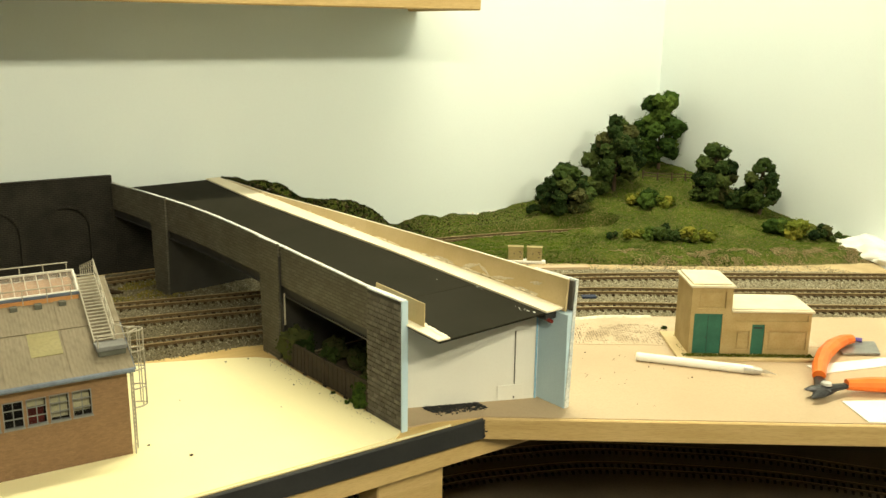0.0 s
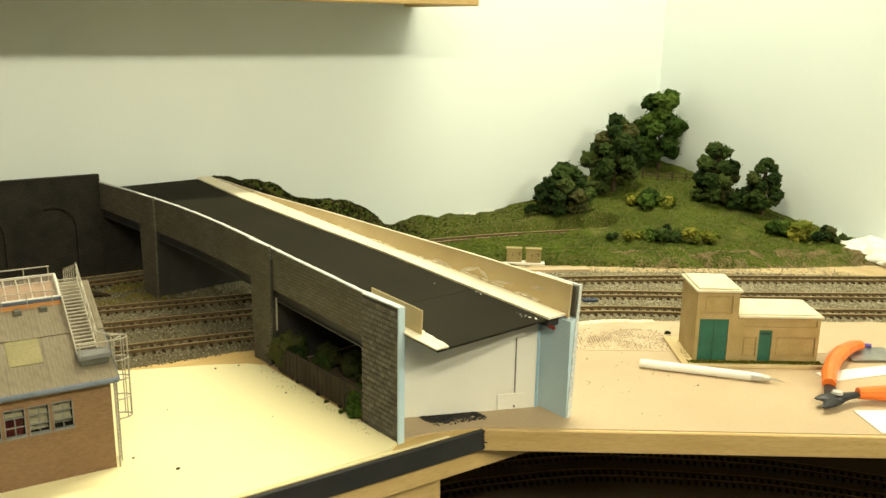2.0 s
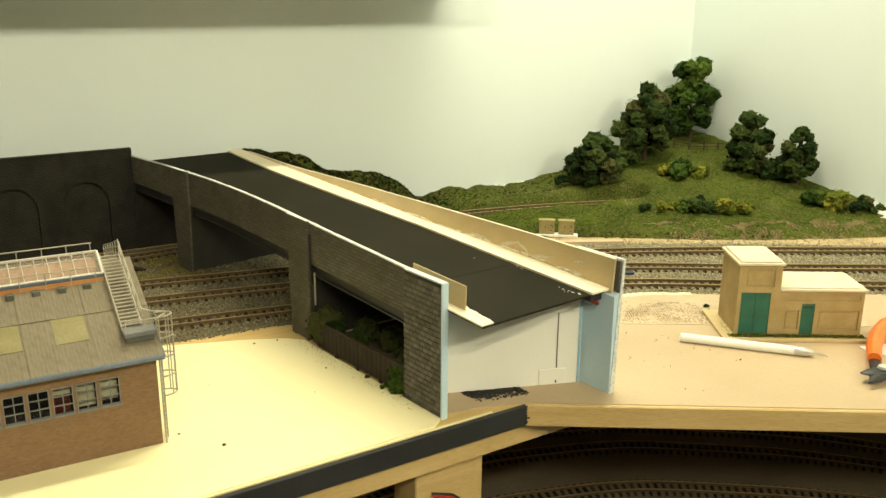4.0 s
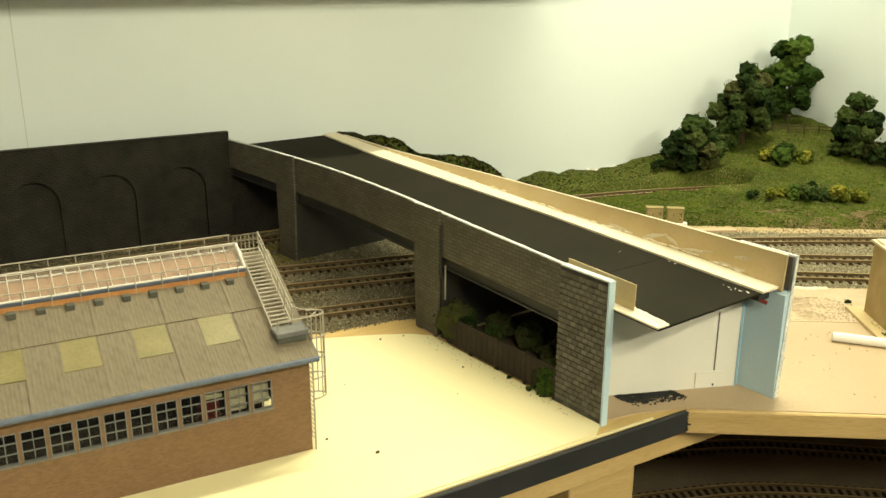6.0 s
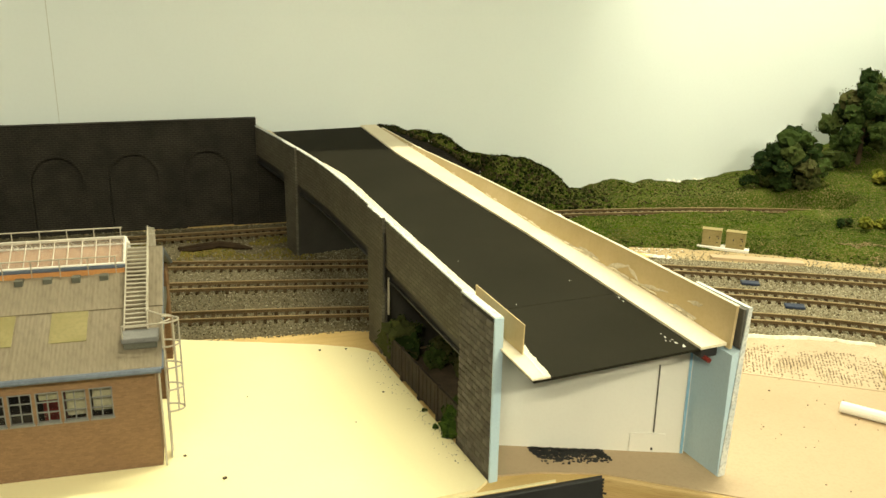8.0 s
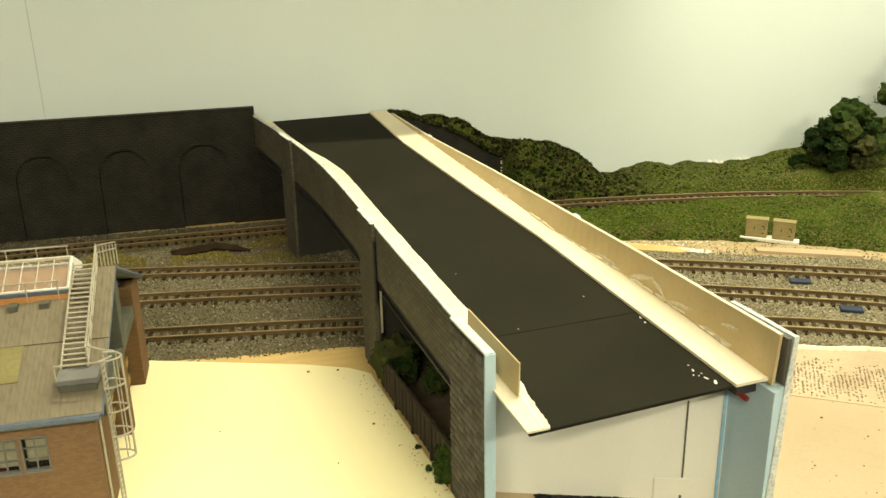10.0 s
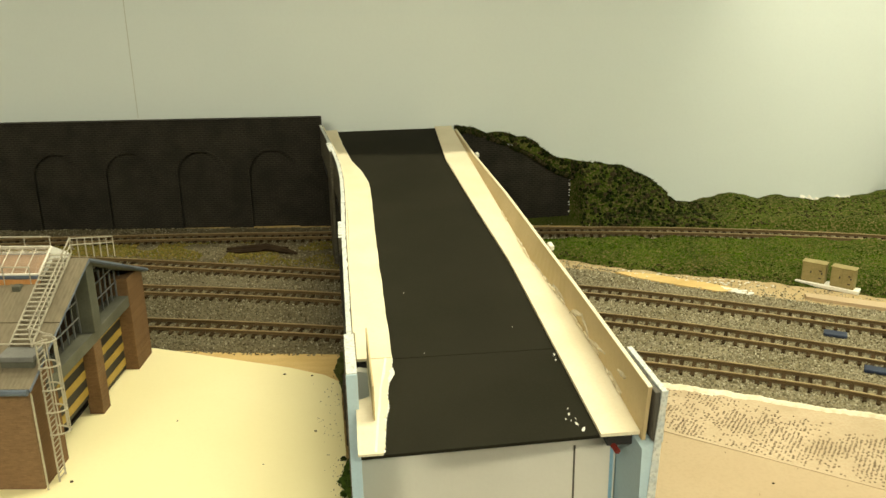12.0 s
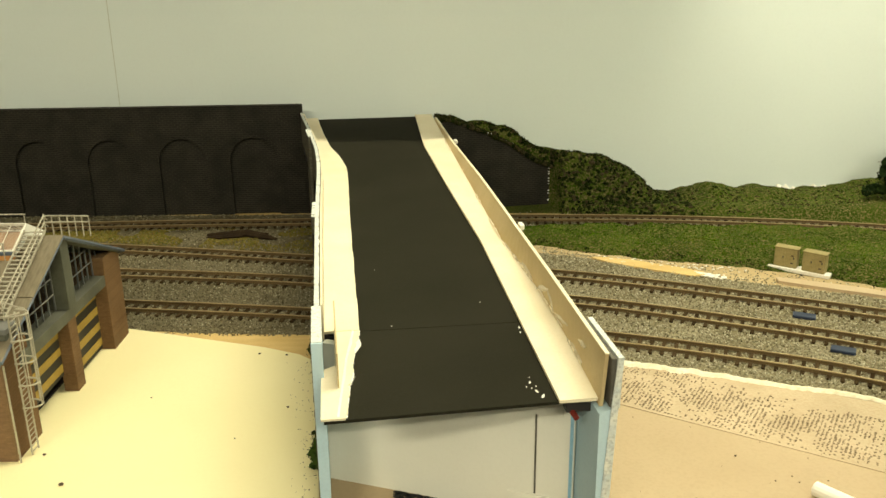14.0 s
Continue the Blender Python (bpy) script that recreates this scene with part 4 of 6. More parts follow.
ROAD_L = [(0.469, 0.3783), (0.525, 0.3831), (0.557, 0.3873), (0.646, 0.3870), (0.733, 0.3867), (0.83, 0.3875), (0.884, 0.3872), (0.925, 0.3815), (0.96, 0.3735), (1.02, 0.366), (1.09, 0.3600)]
ROAD_R = [(0.4736, 0.4762), (0.685, 0.4742), (0.821, 0.4677), (0.954, 0.4625), (1.0855, 0.4664)]
KERB_R = [(0.476, 0.4945), (0.542, 0.496), (0.604, 0.4945), (0.683, 0.4885), (0.818, 0.487), (0.951, 0.4855), (1.055, 0.485), (1.09, 0.485)]
# outer face of the left parapet, which bows in and turns away at its far end
PAR = [(0.509, 0.3640), (0.56, 0.3643), (0.70, 0.3630), (0.80, 0.3632), (0.85, 0.3625), (0.90, 0.3600), (0.95, 0.3553), (1.0, 0.3502), (1.04, 0.3458), (1.085, 0.3415)]


def kerb_l(y):
    return sample(PAR, y) + 0.0044


def ribbon(y0, y1, n, xl, xr, top, thick, ragged=0.0, near=None):
    """A strip of card along the bridge between two edge lines, lying on the rising roadway."""
    vs, fs = [], []
    for i in range(n + 1):
        f = i / n
        y = y0 + (y1 - y0) * f
        a, b = xl(y), xr(y)
        if ragged:
            b += ragged * (bumpy(y * 40, 0, 1.0, 2.0) + 0.8 * bumpy(y * 260, 0, 1.0, 4.0))
        ya = near[0] + (y1 - near[0]) * f if near else y
        yb = near[1] + (y1 - near[1]) * f if near else y
        za, zb = top(ya), top(yb)
        vs += [(a, ya, za), (b, yb, zb), (b, yb, zb - thick), (a, ya, za - thick)]
    for i in range(n):
        p, q = 4 * i, 4 * i + 4
        for k in range(4):
            fs.append((p + k, q + k, q + (k + 1) % 4, p + (k + 1) % 4))
    fs += [(0, 1, 2, 3), tuple(4 * n + k for k in (3, 2, 1, 0))]
    return vs, fs


v, f = ribbon(0.4715, 0.5585, 16, lambda y: sample([(0.515, 0.3685), (0.519, 0.3745)], y), lambda y: 0.492, road_z, 0.0016, near=(0.4695, 0.4735))
raw("road_panel", v, f, M_ROAD, bridge)
v, f = ribbon(0.5592, 1.090, 80, lambda y: kerb_l(y) + 0.002, lambda y: sample(KERB_R, y) - 0.001, road_z, 0.0016)
raw("road_panel", v, f, M_ROAD, bridge)
# the deck takes the girder's near-black to paint in the shade below it
v, f = ribbon(0.56, 1.085, 20, lambda y: sample(PAR, y) + 0.003, lambda y: 0.4875, lambda y: road_z(y) - 0.0017, 0.006)
raw("deck", v, f, M_GIRDER, bridge)
v, f = ribbon(0.5575, 1.091, 160, kerb_l, lambda y: sample(ROAD_L, y), lambda y: road_z(y) + 0.0017, 0.0015, 0.0006)
raw("pavement_strip", v, f, M_CARD, bridge, "cream card pavement with a ragged edge")
v, f = ribbon(0.4692, 0.5578, 60, lambda y: sample([(0.515, 0.3672), (0.519, 0.3738)], y), lambda y: sample(ROAD_L, y), lambda y: road_z(y) + 0.0013, 0.0011, 0.0022)
raw("pavement_strip", v, f, M_CARD, bridge, "cream card pavement smeared with glue")
v, f = ribbon(0.4708, 1.091, 160, lambda y: sample(ROAD_R, y), lambda y: sample(KERB_R, y), lambda y: road_z(y) + 0.0019, 0.0017, 0.0)
raw("pavement_strip", v, f, M_CARD, bridge)

# dark wall closing the bridge end under the roadway
ob = part("abutment", box(0, -0.004, 0, 0.148, 0.0, 0.0935), M_DARKBRICK, bridge, "dark abutment wall under the road's far end")
ob.matrix_local = wall_frame((0.3425, 1.0865), (0.490, 1.0735))

# glue spots and smears on the roadway
g = random.Random(9)
for x, y, s in ((0.4738, 0.552, 0.0012), (0.4732, 0.546, 0.001), (0.4668, 0.492, 0.0012), (0.4683, 0.4835, 0.0014), (0.4702, 0.4785, 0.0018), (0.4643, 0.488, 0.0007), (0.458, 0.588, 0.0005), (0.405, 0.563, 0.0005), (0.4, 0.645, 0.0004), (0.469, 0.488, 0.0007), (0.4665, 0.4865, 0.0006), (0.4675, 0.497, 0.0006)):
    bm = bmesh.new()
    bmesh.ops.create_icosphere(bm, subdivisions=2, radius=1)
    for w in bm.verts:
        kk = 1 + 0.5 * noise.noise(w.co * 2 + Vector((x * 900, 0, 0)))
        w.co = Vector((w.co.x * s * kk * 0.42, w.co.y * s * kk * 1.1, w.co.z * 0.0002 + 0.0001))
    ob = part("glue_spot", bm, M_GLUE, bridge)
    ob.matrix_local = pose(x, y, road_z(y), 1.9, 0, g.uniform(-25, 25))

# left side wall: a bowed parapet over three openings, with two pier walls
L0, L1 = (0.364, 0.509), (0.3415, 1.085)
LW = wall_frame(L0, L1)
TOP_L = [(0.0, 0.1043), (0.05, 0.1045), (0.09, 0.1062), (0.14, 0.1078), (0.19, 0.1098), (0.24, 0.1114), (0.29, 0.1124), (0.34, 0.1131), (0.42, 0.1138), (0.50, 0.1142), (0.5735, 0.1132)]
SOFFIT = [(0.044, 0.0688), (0.11, 0.0705), (0.18, 0.0722), (0.23, 0.0748), (0.32, 0.0758), (0.425, 0.0772), (0.476, 0.0800), (0.5735, 0.0815)]
PIERS = ((0.1865, 0.2230), (0.4350, 0.4700))


def bow(v):
    """How far the parapet's outer face stands off the straight line, v metres along it."""
    return L0[0] + (L1[0] - L0[0]) * v / 0.5764 - sample(PAR, L0[1] + v)


def bent(v0, v1, n, lo, hi, y0, y1):
    """A plate that follows the bowed parapet, between two heights and two depths."""
    vs, fs = [], []
    for i in range(n + 1):
        v = v0 + (v1 - v0) * i / n
        o = bow(v)
        vs += [(v, o + y0, lo(v)), (v, o + y1, lo(v)), (v, o + y1, hi(v)), (v, o + y0, hi(v))]
        if i:
            fs += [(4 * i - 4 + k, 4 * i + k, 4 * i + (k + 1) % 4, 4 * i - 4 + (k + 1) % 4) for k in range(4)]
    fs += [(3, 2, 1, 0), tuple(4 * n + k for k in range(4))]
    return vs, fs


def on_wall(name, mesh, mat, label):
    ob = raw(name, *mesh, mat, bridge, label)
    ob.matrix_local = LW
    return ob


on_wall("parapet", bent(0.0445, 0.5735, 70, lambda v: sample(SOFFIT, v), lambda v: sample(TOP_L, v) + 0.0003 * bumpy(v * 90, 0, 1), -0.0028, 0.0), M_GREYBRICK, "grey pressed-brick parapet wall")
vs, fs = [], []
ss = np.linspace(0.045, 0.5735, 130)
for i, a in enumerate(ss):
    z = sample(TOP_L, a)
    o = bow(a)
    w = 0.0024 + 0.0011 * bumpy(a * 130, 1, 1)
    e = 0.0004 + 0.0005 * bumpy(a * 300, 2, 1)
    vs += [(a, o - w, z - 0.0006), (a, o + 0.0003, z - 0.0006 + 0.0007 * bumpy(a * 220, 5, 1)), (a, o + 0.0003, z + e), (a, o - w, z + e)]
    if i:
        fs += [(4 * i - 4 + k, 4 * i + k, 4 * i + (k + 1) % 4, 4 * i - 4 + (k + 1) % 4) for k in range(4)]
fs += [(0, 1, 2, 3), tuple(4 * (len(ss) - 1) + k for k in (3, 2, 1, 0))]
on_wall("coping", (vs, fs), M_FOAMEDGE, "bare white cut top edge")
on_wall("parapet_lining", bent(0.047, 0.5735, 60, lambda v: sample(TOP_L, v) - 0.021, lambda v: sample(TOP_L, v) - 0.0005 + 0.0006 * bumpy(v * 70, 3, 1), -0.0042, -0.0030), M_CARD, "cream card inside the parapet")
for a, b in PIERS:
    mid = (a + b) / 2
    top = sample(TOP_L, mid)
    at = LW @ pose(mid, bow(mid), 0, 0, 0, math.degrees(math.atan2(bow(b) - bow(a), b - a))) @ pose(-mid, 0, 0)
    ob = part("pier", upright([(a + 0.003, 0), (b - 0.002, 0), (b, 0.07), (b, top + 0.0006), (a, top + 0.0006), (a, 0.07)], 0.0002, 0.0024), M_GREYBRICK, bridge, "grey brick pier facing")
    ob.matrix_local = at
    bm = bmesh.new()
    for k in range(7):
        x = a + (b - a) * (k / 7 + 0.03)
        box(x, 0.0001, top + 0.0005, x + 0.0045, 0.0026, top + 0.0011 + 0.0007 * bumpy(k, mid * 90, 0.9), 0.0002, bm)
    ob = part("pier_cap", bm, M_FOAMEDGE, bridge, "chipped white top of the pier facing")
    ob.matrix_local = at
    # coloured darker than the facing for the shade under the deck
    ob = part("pier_wall", box(a + 0.004, -0.126, 0.0, b - 0.002, -0.0002, 0.0765), M_PIER, bridge, "plain pier wall coloured dark for the shade under the deck")
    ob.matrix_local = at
for a, b in ((0.046, 0.186), (0.2235, 0.4345), (0.4705, 0.5735)):
    for y0, y1, d0, d1 in ((-0.0065, -0.003, 0.0011, 0.0084), (-0.0075, -0.0012, 0.0085, 0.0098), (-0.0075, -0.0012, 0.0, 0.001)):
        on_wall("girder", bent(a, b, 24, lambda v: sample(SOFFIT, v) - d1, lambda v: sample(SOFFIT, v) - d0, y0, y1), M_GIRDER, "dark plate girder under the parapet")
# unseen dark plate, added to stop light coming in from the right side
ob = part("inner_wall", box(0.046, -0.1235, 0.0, 0.185, -0.1205, 0.0705), M_PIER, bridge, "unseen dark wall added to keep light from under the deck")
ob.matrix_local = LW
o = bow(0.184)
pipe = part("drain_pipe", rod([(0.1845, o + 0.0018, 0.1), (0.1845, o + 0.0018, 0.058), (0.183, o + 0.0005, 0.053), (0.183, o + 0.0005, 0.002)], 0.0011, 7), M_GIRDER, bridge, "dark drain pipe beside the pier")
pipe.matrix_local = LW
ob = part("white_strip", box(0.1812, o - 0.0012, 0.036, 0.1817, o + 0.0002, 0.066), M_LADDER, bridge, "bare white foam edge beside the pier")
ob.matrix_local = LW

# right side wall
TOP_R = [(0.468, 0.1085), (0.58, 0.1082), (0.68, 0.1068), (0.81, 0.1052), (0.96, 0.1028), (1.07, 0.1045)]
TIP_R = [(0.47, 0.4962), (0.69, 0.4945), (0.81, 0.4935), (0.96, 0.4900), (1.07, 0.4875)]
vs, fs = [], []
n = 70
for i in range(n + 1):
    y = 0.4680 + (1.075 - 0.4680) * i / n
    xb, xt, zt = sample(KERB_R, y), sample(TIP_R, y), sample(TOP_R, y)
    vs += [(xb - 0.0004, y, road_z(y) - 0.001), (xt - 0.0004, y, zt), (xt + 0.0014, y, zt), (xb + 0.0014, y, road_z(y) - 0.001)]
for i in range(n):
    p, q = 4 * i, 4 * i + 4
    for k in range(4):
        fs.append((p + k, p + (k + 1) % 4, q + (k + 1) % 4, q + k))
fs += [(3, 2, 1, 0), tuple(4 * n + k for k in range(4))]
raw("parapet", vs, fs, M_TANCARD, bridge, "plain brown card parapet")
vs, fs = [], []
for i in range(n + 1):
    y = 0.51 + (1.075 - 0.51) * i / n
    xt, zt = sample(TIP_R, y), sample(TOP_R, y) + 0.0004 * bumpy(y * 60, 7, 1)
    vs += [(xt + 0.0016, y, 0.077), (xt + 0.0016, y, zt + 0.0003), (xt + 0.0046, y, zt + 0.0003), (xt + 0.0046, y, 0.077)]
raw("parapet_backing", vs, fs, M_WHITE, bridge, "white foam board behind the card parapet")
v, f = ribbon(0.4680, 1.075, 70, lambda y: sample(TIP_R, y) - 0.0005, lambda y: sample(TIP_R, y) + 0.0015, lambda y: sample(TOP_R, y) + 0.0006, 0.0005)
raw("coping", v, f, M_CARD, bridge, "pale cut edge of the card")
for y, z, s in ((0.975, 0.1000, 0.003), (0.68, 0.1040, 0.0035)):
    raw_bm = box(-0.0012, -s, -0.003, 0.0022, s, 0.0008, 0.0006)
    ob = part("block", raw_bm, M_WHITE, bridge, "white foam block stuck behind the parapet")
    ob.matrix_local = pose(sample(TIP_R, y) + 0.006, y, z, 4, 0, 2)
# dried glue along the foot of the parapet
bm = bmesh.new()
for i in range(70):
    y = random.uniform(0.5, 0.72) if i < 45 else random.uniform(0.72, 1.0)
    s = random.uniform(0.0006, 0.0016)
    p = Vector((sample(KERB_R, y) - 0.0006, y, road_z(y) + 0.002 + random.uniform(0, 0.0015)))
    bmesh.ops.create_icosphere(bm, subdivisions=1, radius=1, matrix=Matrix.Translation(p) @ Matrix.Diagonal((s * 0.5, s * 3, s * 0.6, 1)))
tagged(part("glue_line", bm, M_CARD, bridge, "dried glue along the parapet foot"), kind="stuff")

# glossy glue runs on the card parapet and white smears along the road's edge
def smear(y0, f0, y1, f1, wide, seed):
    """A wavering thin run of glue on the parapet's inner face; f is the share of its height."""
    vs, fs = [], []
    for i in range(11):
        k = i / 10
        y = y0 + (y1 - y0) * k + 0.0012 * bumpy(k * 3, seed, 1.0)
        f = f0 + (f1 - f0) * k + 0.06 * bumpy(k * 4, seed, 1.0, 2.0)
        w = wide * (0.35 + 0.9 * math.sin(math.pi * min(0.95, k + 0.05))) * (1 + 0.6 * bumpy(k * 6, seed, 1.0, 5.0))
        for q in (-w, 0.0, w):
            g = max(0.03, min(0.97, f + q / 0.022))
            zb = road_z(y) - 0.001
            x = sample(KERB_R, y) + (sample(TIP_R, y) - sample(KERB_R, y)) * g - 0.0004
            vs.append((x - (0.0007 if q == 0.0 else 0.0001), y, zb + (sample(TOP_R, y) - zb) * g))
        if i:
            fs += [(3 * i - 3 + c, 3 * i + c, 3 * i + c + 1, 3 * i - 2 + c) for c in (0, 1)]
    raw("glue_run", vs, fs, M_SMEAR, bridge, "glossy dried glue run on the card", smooth=True)


for k, (y0, f0, y1, f1, w) in enumerate(((0.60, 0.12, 0.575, 0.55, 0.0016), (0.575, 0.55, 0.560, 0.2, 0.0013), (0.66, 0.16, 0.60, 0.10, 0.0018), (0.56, 0.2, 0.53, 0.45, 0.001), (0.53, 0.14, 0.50, 0.2, 0.0014), (0.635, 0.3, 0.61, 0.24, 0.0011), (0.69, 0.08, 0.66, 0.2, 0.0012), (0.51, 0.5, 0.495, 0.62, 0.0009))):
    smear(y0, f0, y1, f1, w, 3.1 * k + 0.7)
vs, fs = [], []
for i in range(121):
    y = 0.4705 + 0.0885 * i / 120
    e = 0.0004 + 0.0034 * max(0.0, bumpy(y * 60, 1.0, 1.0, 8.0)) + 0.0009 * bumpy(y * 700, 2.0, 1.0, 3.0)
    vs += [(sample(ROAD_L, y) - 0.004, y, road_z(y) + 0.0016), (sample(ROAD_L, y) + e, y, road_z(y) + 0.0004)]
    if i:
        fs.append((2 * i - 2, 2 * i, 2 * i + 1, 2 * i - 1))
raw("glue_run", vs, fs, M_GLUE, bridge, "white brushed glue over the road edge")

# wing walls and the white end panel
WF = wall_frame((0.3638, 0.509), (0.3630, 0.5535))
wing = part("wing_wall", box(0.0, -0.0045, 0.0, 0.0445, -0.0012, 0.1036), M_BLUE, bridge, "blue foam wing wall faced with grey stones")
wing.matrix_local = WF
ob = part("coping", box(-0.0008, -0.0047, 0.1037, 0.0447, 0.0004, 0.1048), M_FOAMEDGE, bridge, "bare white cut top edge")
ob.matrix_local = WF
ob = part("edge_strip", box(-0.0016, -0.0048, 0.0, -0.0001, 0.0006, 0.1043), M_BLUE, bridge, "pale blue cut foam edge")
ob.matrix_local = WF
facing = part("stone_facing", box(0.0, -0.0011, 0.0, 0.0445, -0.0002, 0.1036), M_JOINT, bridge, "grey embossed stone sheet")
facing.matrix_local = WF
SH, SW = 0.0042, 0.0060


def stone_mesh(w, h):
    bm = box(-w / 2, -0.0002, -h / 2, w / 2, 0.0009, h / 2)
    for vv in bm.verts:
        if vv.co.y > 0:
            vv.co.x *= 0.86
            vv.co.z *= 0.74
    me = bpy.data.meshes.new("stone")
    bmesh.ops.recalc_face_normals(bm, faces=bm.faces)
    bm.to_mesh(me)
    bm.free()
    me.materials.append(M_STONE)
    return me


STONE, STONE_HALF = stone_mesh(SW - 0.0002, SH - 0.0002), stone_mesh(SW / 2 - 0.0002, SH - 0.0002)
rows = int(0.1036 / SH)
for r in range(rows):
    shift = (r % 2) * SW / 2
    x = -shift
    while x < 0.0445 - 0.001:
        a, b = max(0.0, x), min(0.0445, x + SW)
        if b - a > SW * 0.3:
            ob = new("stone", STONE if b - a > SW * 0.8 else STONE_HALF)
            ob.parent = facing
            ob.matrix_local = pose((a + b) / 2, g.uniform(-0.0002, 0.0002), (r + 0.5) * SH, g.uniform(-2, 2), 0, g.uniform(-2, 2))
        x += SW
EP0, EP1 = (0.3672, 0.5515), (0.4905, 0.4932)
EL = (Vector(EP1) - Vector(EP0)).length
EF = wall_frame(EP0, EP1)
ob = part("end_panel", upright([(0, 0.001), (EL, 0.001), (EL, 0.0826), (0, 0.0844)], 0.0, 0.005), M_WHITE, bridge, "white foam board closing the bridge end")
ob.matrix_local = EF
for x0, z0, x1, z1, y in ((EL - 0.034, 0.062, EL - 0.006, 0.0812, -0.0009), (EL - 0.034, 0.0015, EL - 0.012, 0.0145, -0.0009)):
    ob = part("card_patch", box(x0, y, z0, x1, -0.0001, z1, 0.0001), M_WHITE, bridge, "white card patch glued on the end panel")
    ob.matrix_local = EF
ob = part("slot", box(EL - 0.0200, -0.0004, 0.0152, EL - 0.0191, -0.0001, 0.0612), M_GREY, bridge, "dark pencil-thin cut in the end panel")
ob.matrix_local = EF
ob = part("slot", box(EL - 0.0206, -0.0012, 0.003, EL - 0.0194, -0.0009, 0.0048), M_GIRDER, bridge)
ob.matrix_local = EF
RWF = wall_frame((0.4932, 0.4640), (0.4915, 0.5250))
ob = part("wing_cap", upright([(0.0095, 0.0828), (0.0100, 0.1086), (0.0075, 0.1086), (0.0071, 0.0828)], 0.0, 0.046), M_FOAMEDGE, bridge, "white foam upper strip of the wing wall")
ob.matrix_local = RWF @ pose(0, 0, 0, 0, 0, -90)
ob = part("wing_wall", upright([(0.0, 0.0012), (0.0050, 0.0012), (0.0084, 0.0825), (0.0050, 0.0825), (0.0, 0.0805)], 0.0, 0.046), M_BLUE, bridge, "pale blue foam wing wall")
ob.matrix_local = RWF @ pose(0, 0, 0, 0, 0, -90)
ob = part("wing_edge", upright([(0.0004, 0.0012), (0.0052, 0.0012), (0.0085, 0.0825), (0.0101, 0.1088), (0.0073, 0.1088), (0.0052, 0.0825)], -0.0008, -0.0001), M_FOAMEDGE, bridge, "bare white cut foam edge")
ob.matrix_local = RWF @ pose(0, 0, 0, 0, 0, -90)
ob = part("parapet_end", box(0.0004, -0.0070, 0.0835, 0.046, -0.0047, 0.1078, 0.0002), M_GREY, bridge, "grey board behind the card parapet")
ob.matrix_local = RWF
ob = part("foam_strip", upright([(0.0, 0.0013), (0.0016, 0.0013), (0.0016, 0.079), (0.0, 0.079)], -0.0007, 0.0), M_DEEPBLUE, bridge, "deeper blue glued foam strip in the corner")
ob.matrix_local = EF @ pose(EL - 0.0022, 0, 0)
part("card_upright", box(-0.0004, 0, 0, 0.0004, 0.062, 0.0185, 0.0001), M_TANCARD, bridge, "short upright brown card on the pavement").matrix_local = pose(0.3755, 0.4965, 0.0852, 1.9, 0, 1.0)
part("stick", rod([(0.4850, 0.4725, 0.0745), (0.4790, 0.50, 0.0795)], 0.0015, 6), M_RED, bridge, "dark red-brown stick under the deck end")
part("end_block", box(-0.006, 0, -0.007, 0.006, 0.012, 0, 0.0004), M_GIRDER, bridge, "dark block under the pavement corner").matrix_local = pose(0.487, 0.4765, 0.0822)

# black paint smear on the board under the end panel
bm = bmesh.new()
for _ in range(850):
    u, w = g.uniform(0, 1), g.uniform(0, 1)
    x, y = 0.402 + u * 0.042, 0.5335 - u * 0.0195 - w * (0.022 - 0.006 * u) * g.uniform(0.2, 1)
    s = g.uniform(0.0003, 0.0012)
    box(-s, -s * 0.25, 0, s, s * 0.25, 0.0008, 0, bm, pose(x, y, 0.0012, 0, 0, g.uniform(-70, 10)))
tagged(part("paint_smear", bm, M_BLACK), "rough black paint smear on the tan board", "paint", kind="stuff")

# dark ground sheet, fence and undergrowth under the bridge
tagged(part("soil_bed", slab([(0.3672, 0.5585), (0.482, 0.505), (0.482, 0.692), (0.3635, 0.692)], 0.0006, 0.0030), M_DIRT), "dark brown sheet under the bridge opening", "soil", kind="structure")
pf = thing("panel_fence", LW @ pose(0, -0.0028, 0), "dark stained board fence under the bridge opening", "fence")
for i in range(4):
    a = 0.046 + i * 0.0318
    for j in range(9):
        x = a + 0.0012 + j * 0.00335
        part("board", box(x, 0.0004 + (j % 2) * 0.0004, 0.003, x + 0.0032, 0.0014 + (j % 2) * 0.0004, 0.0245 + 0.0006 * bumpy(i, j, 1.7)), M_FENCE, pf)
    part("fence_post", box(a - 0.001, -0.0004, 0.0, a + 0.001, 0.0026, 0.0268, 0.0002), M_FENCE, pf)
    part("cap_rail", box(a + 0.001, 0.0002, 0.0245, a + 0.0308, 0.002, 0.0258), M_FENCE, pf)
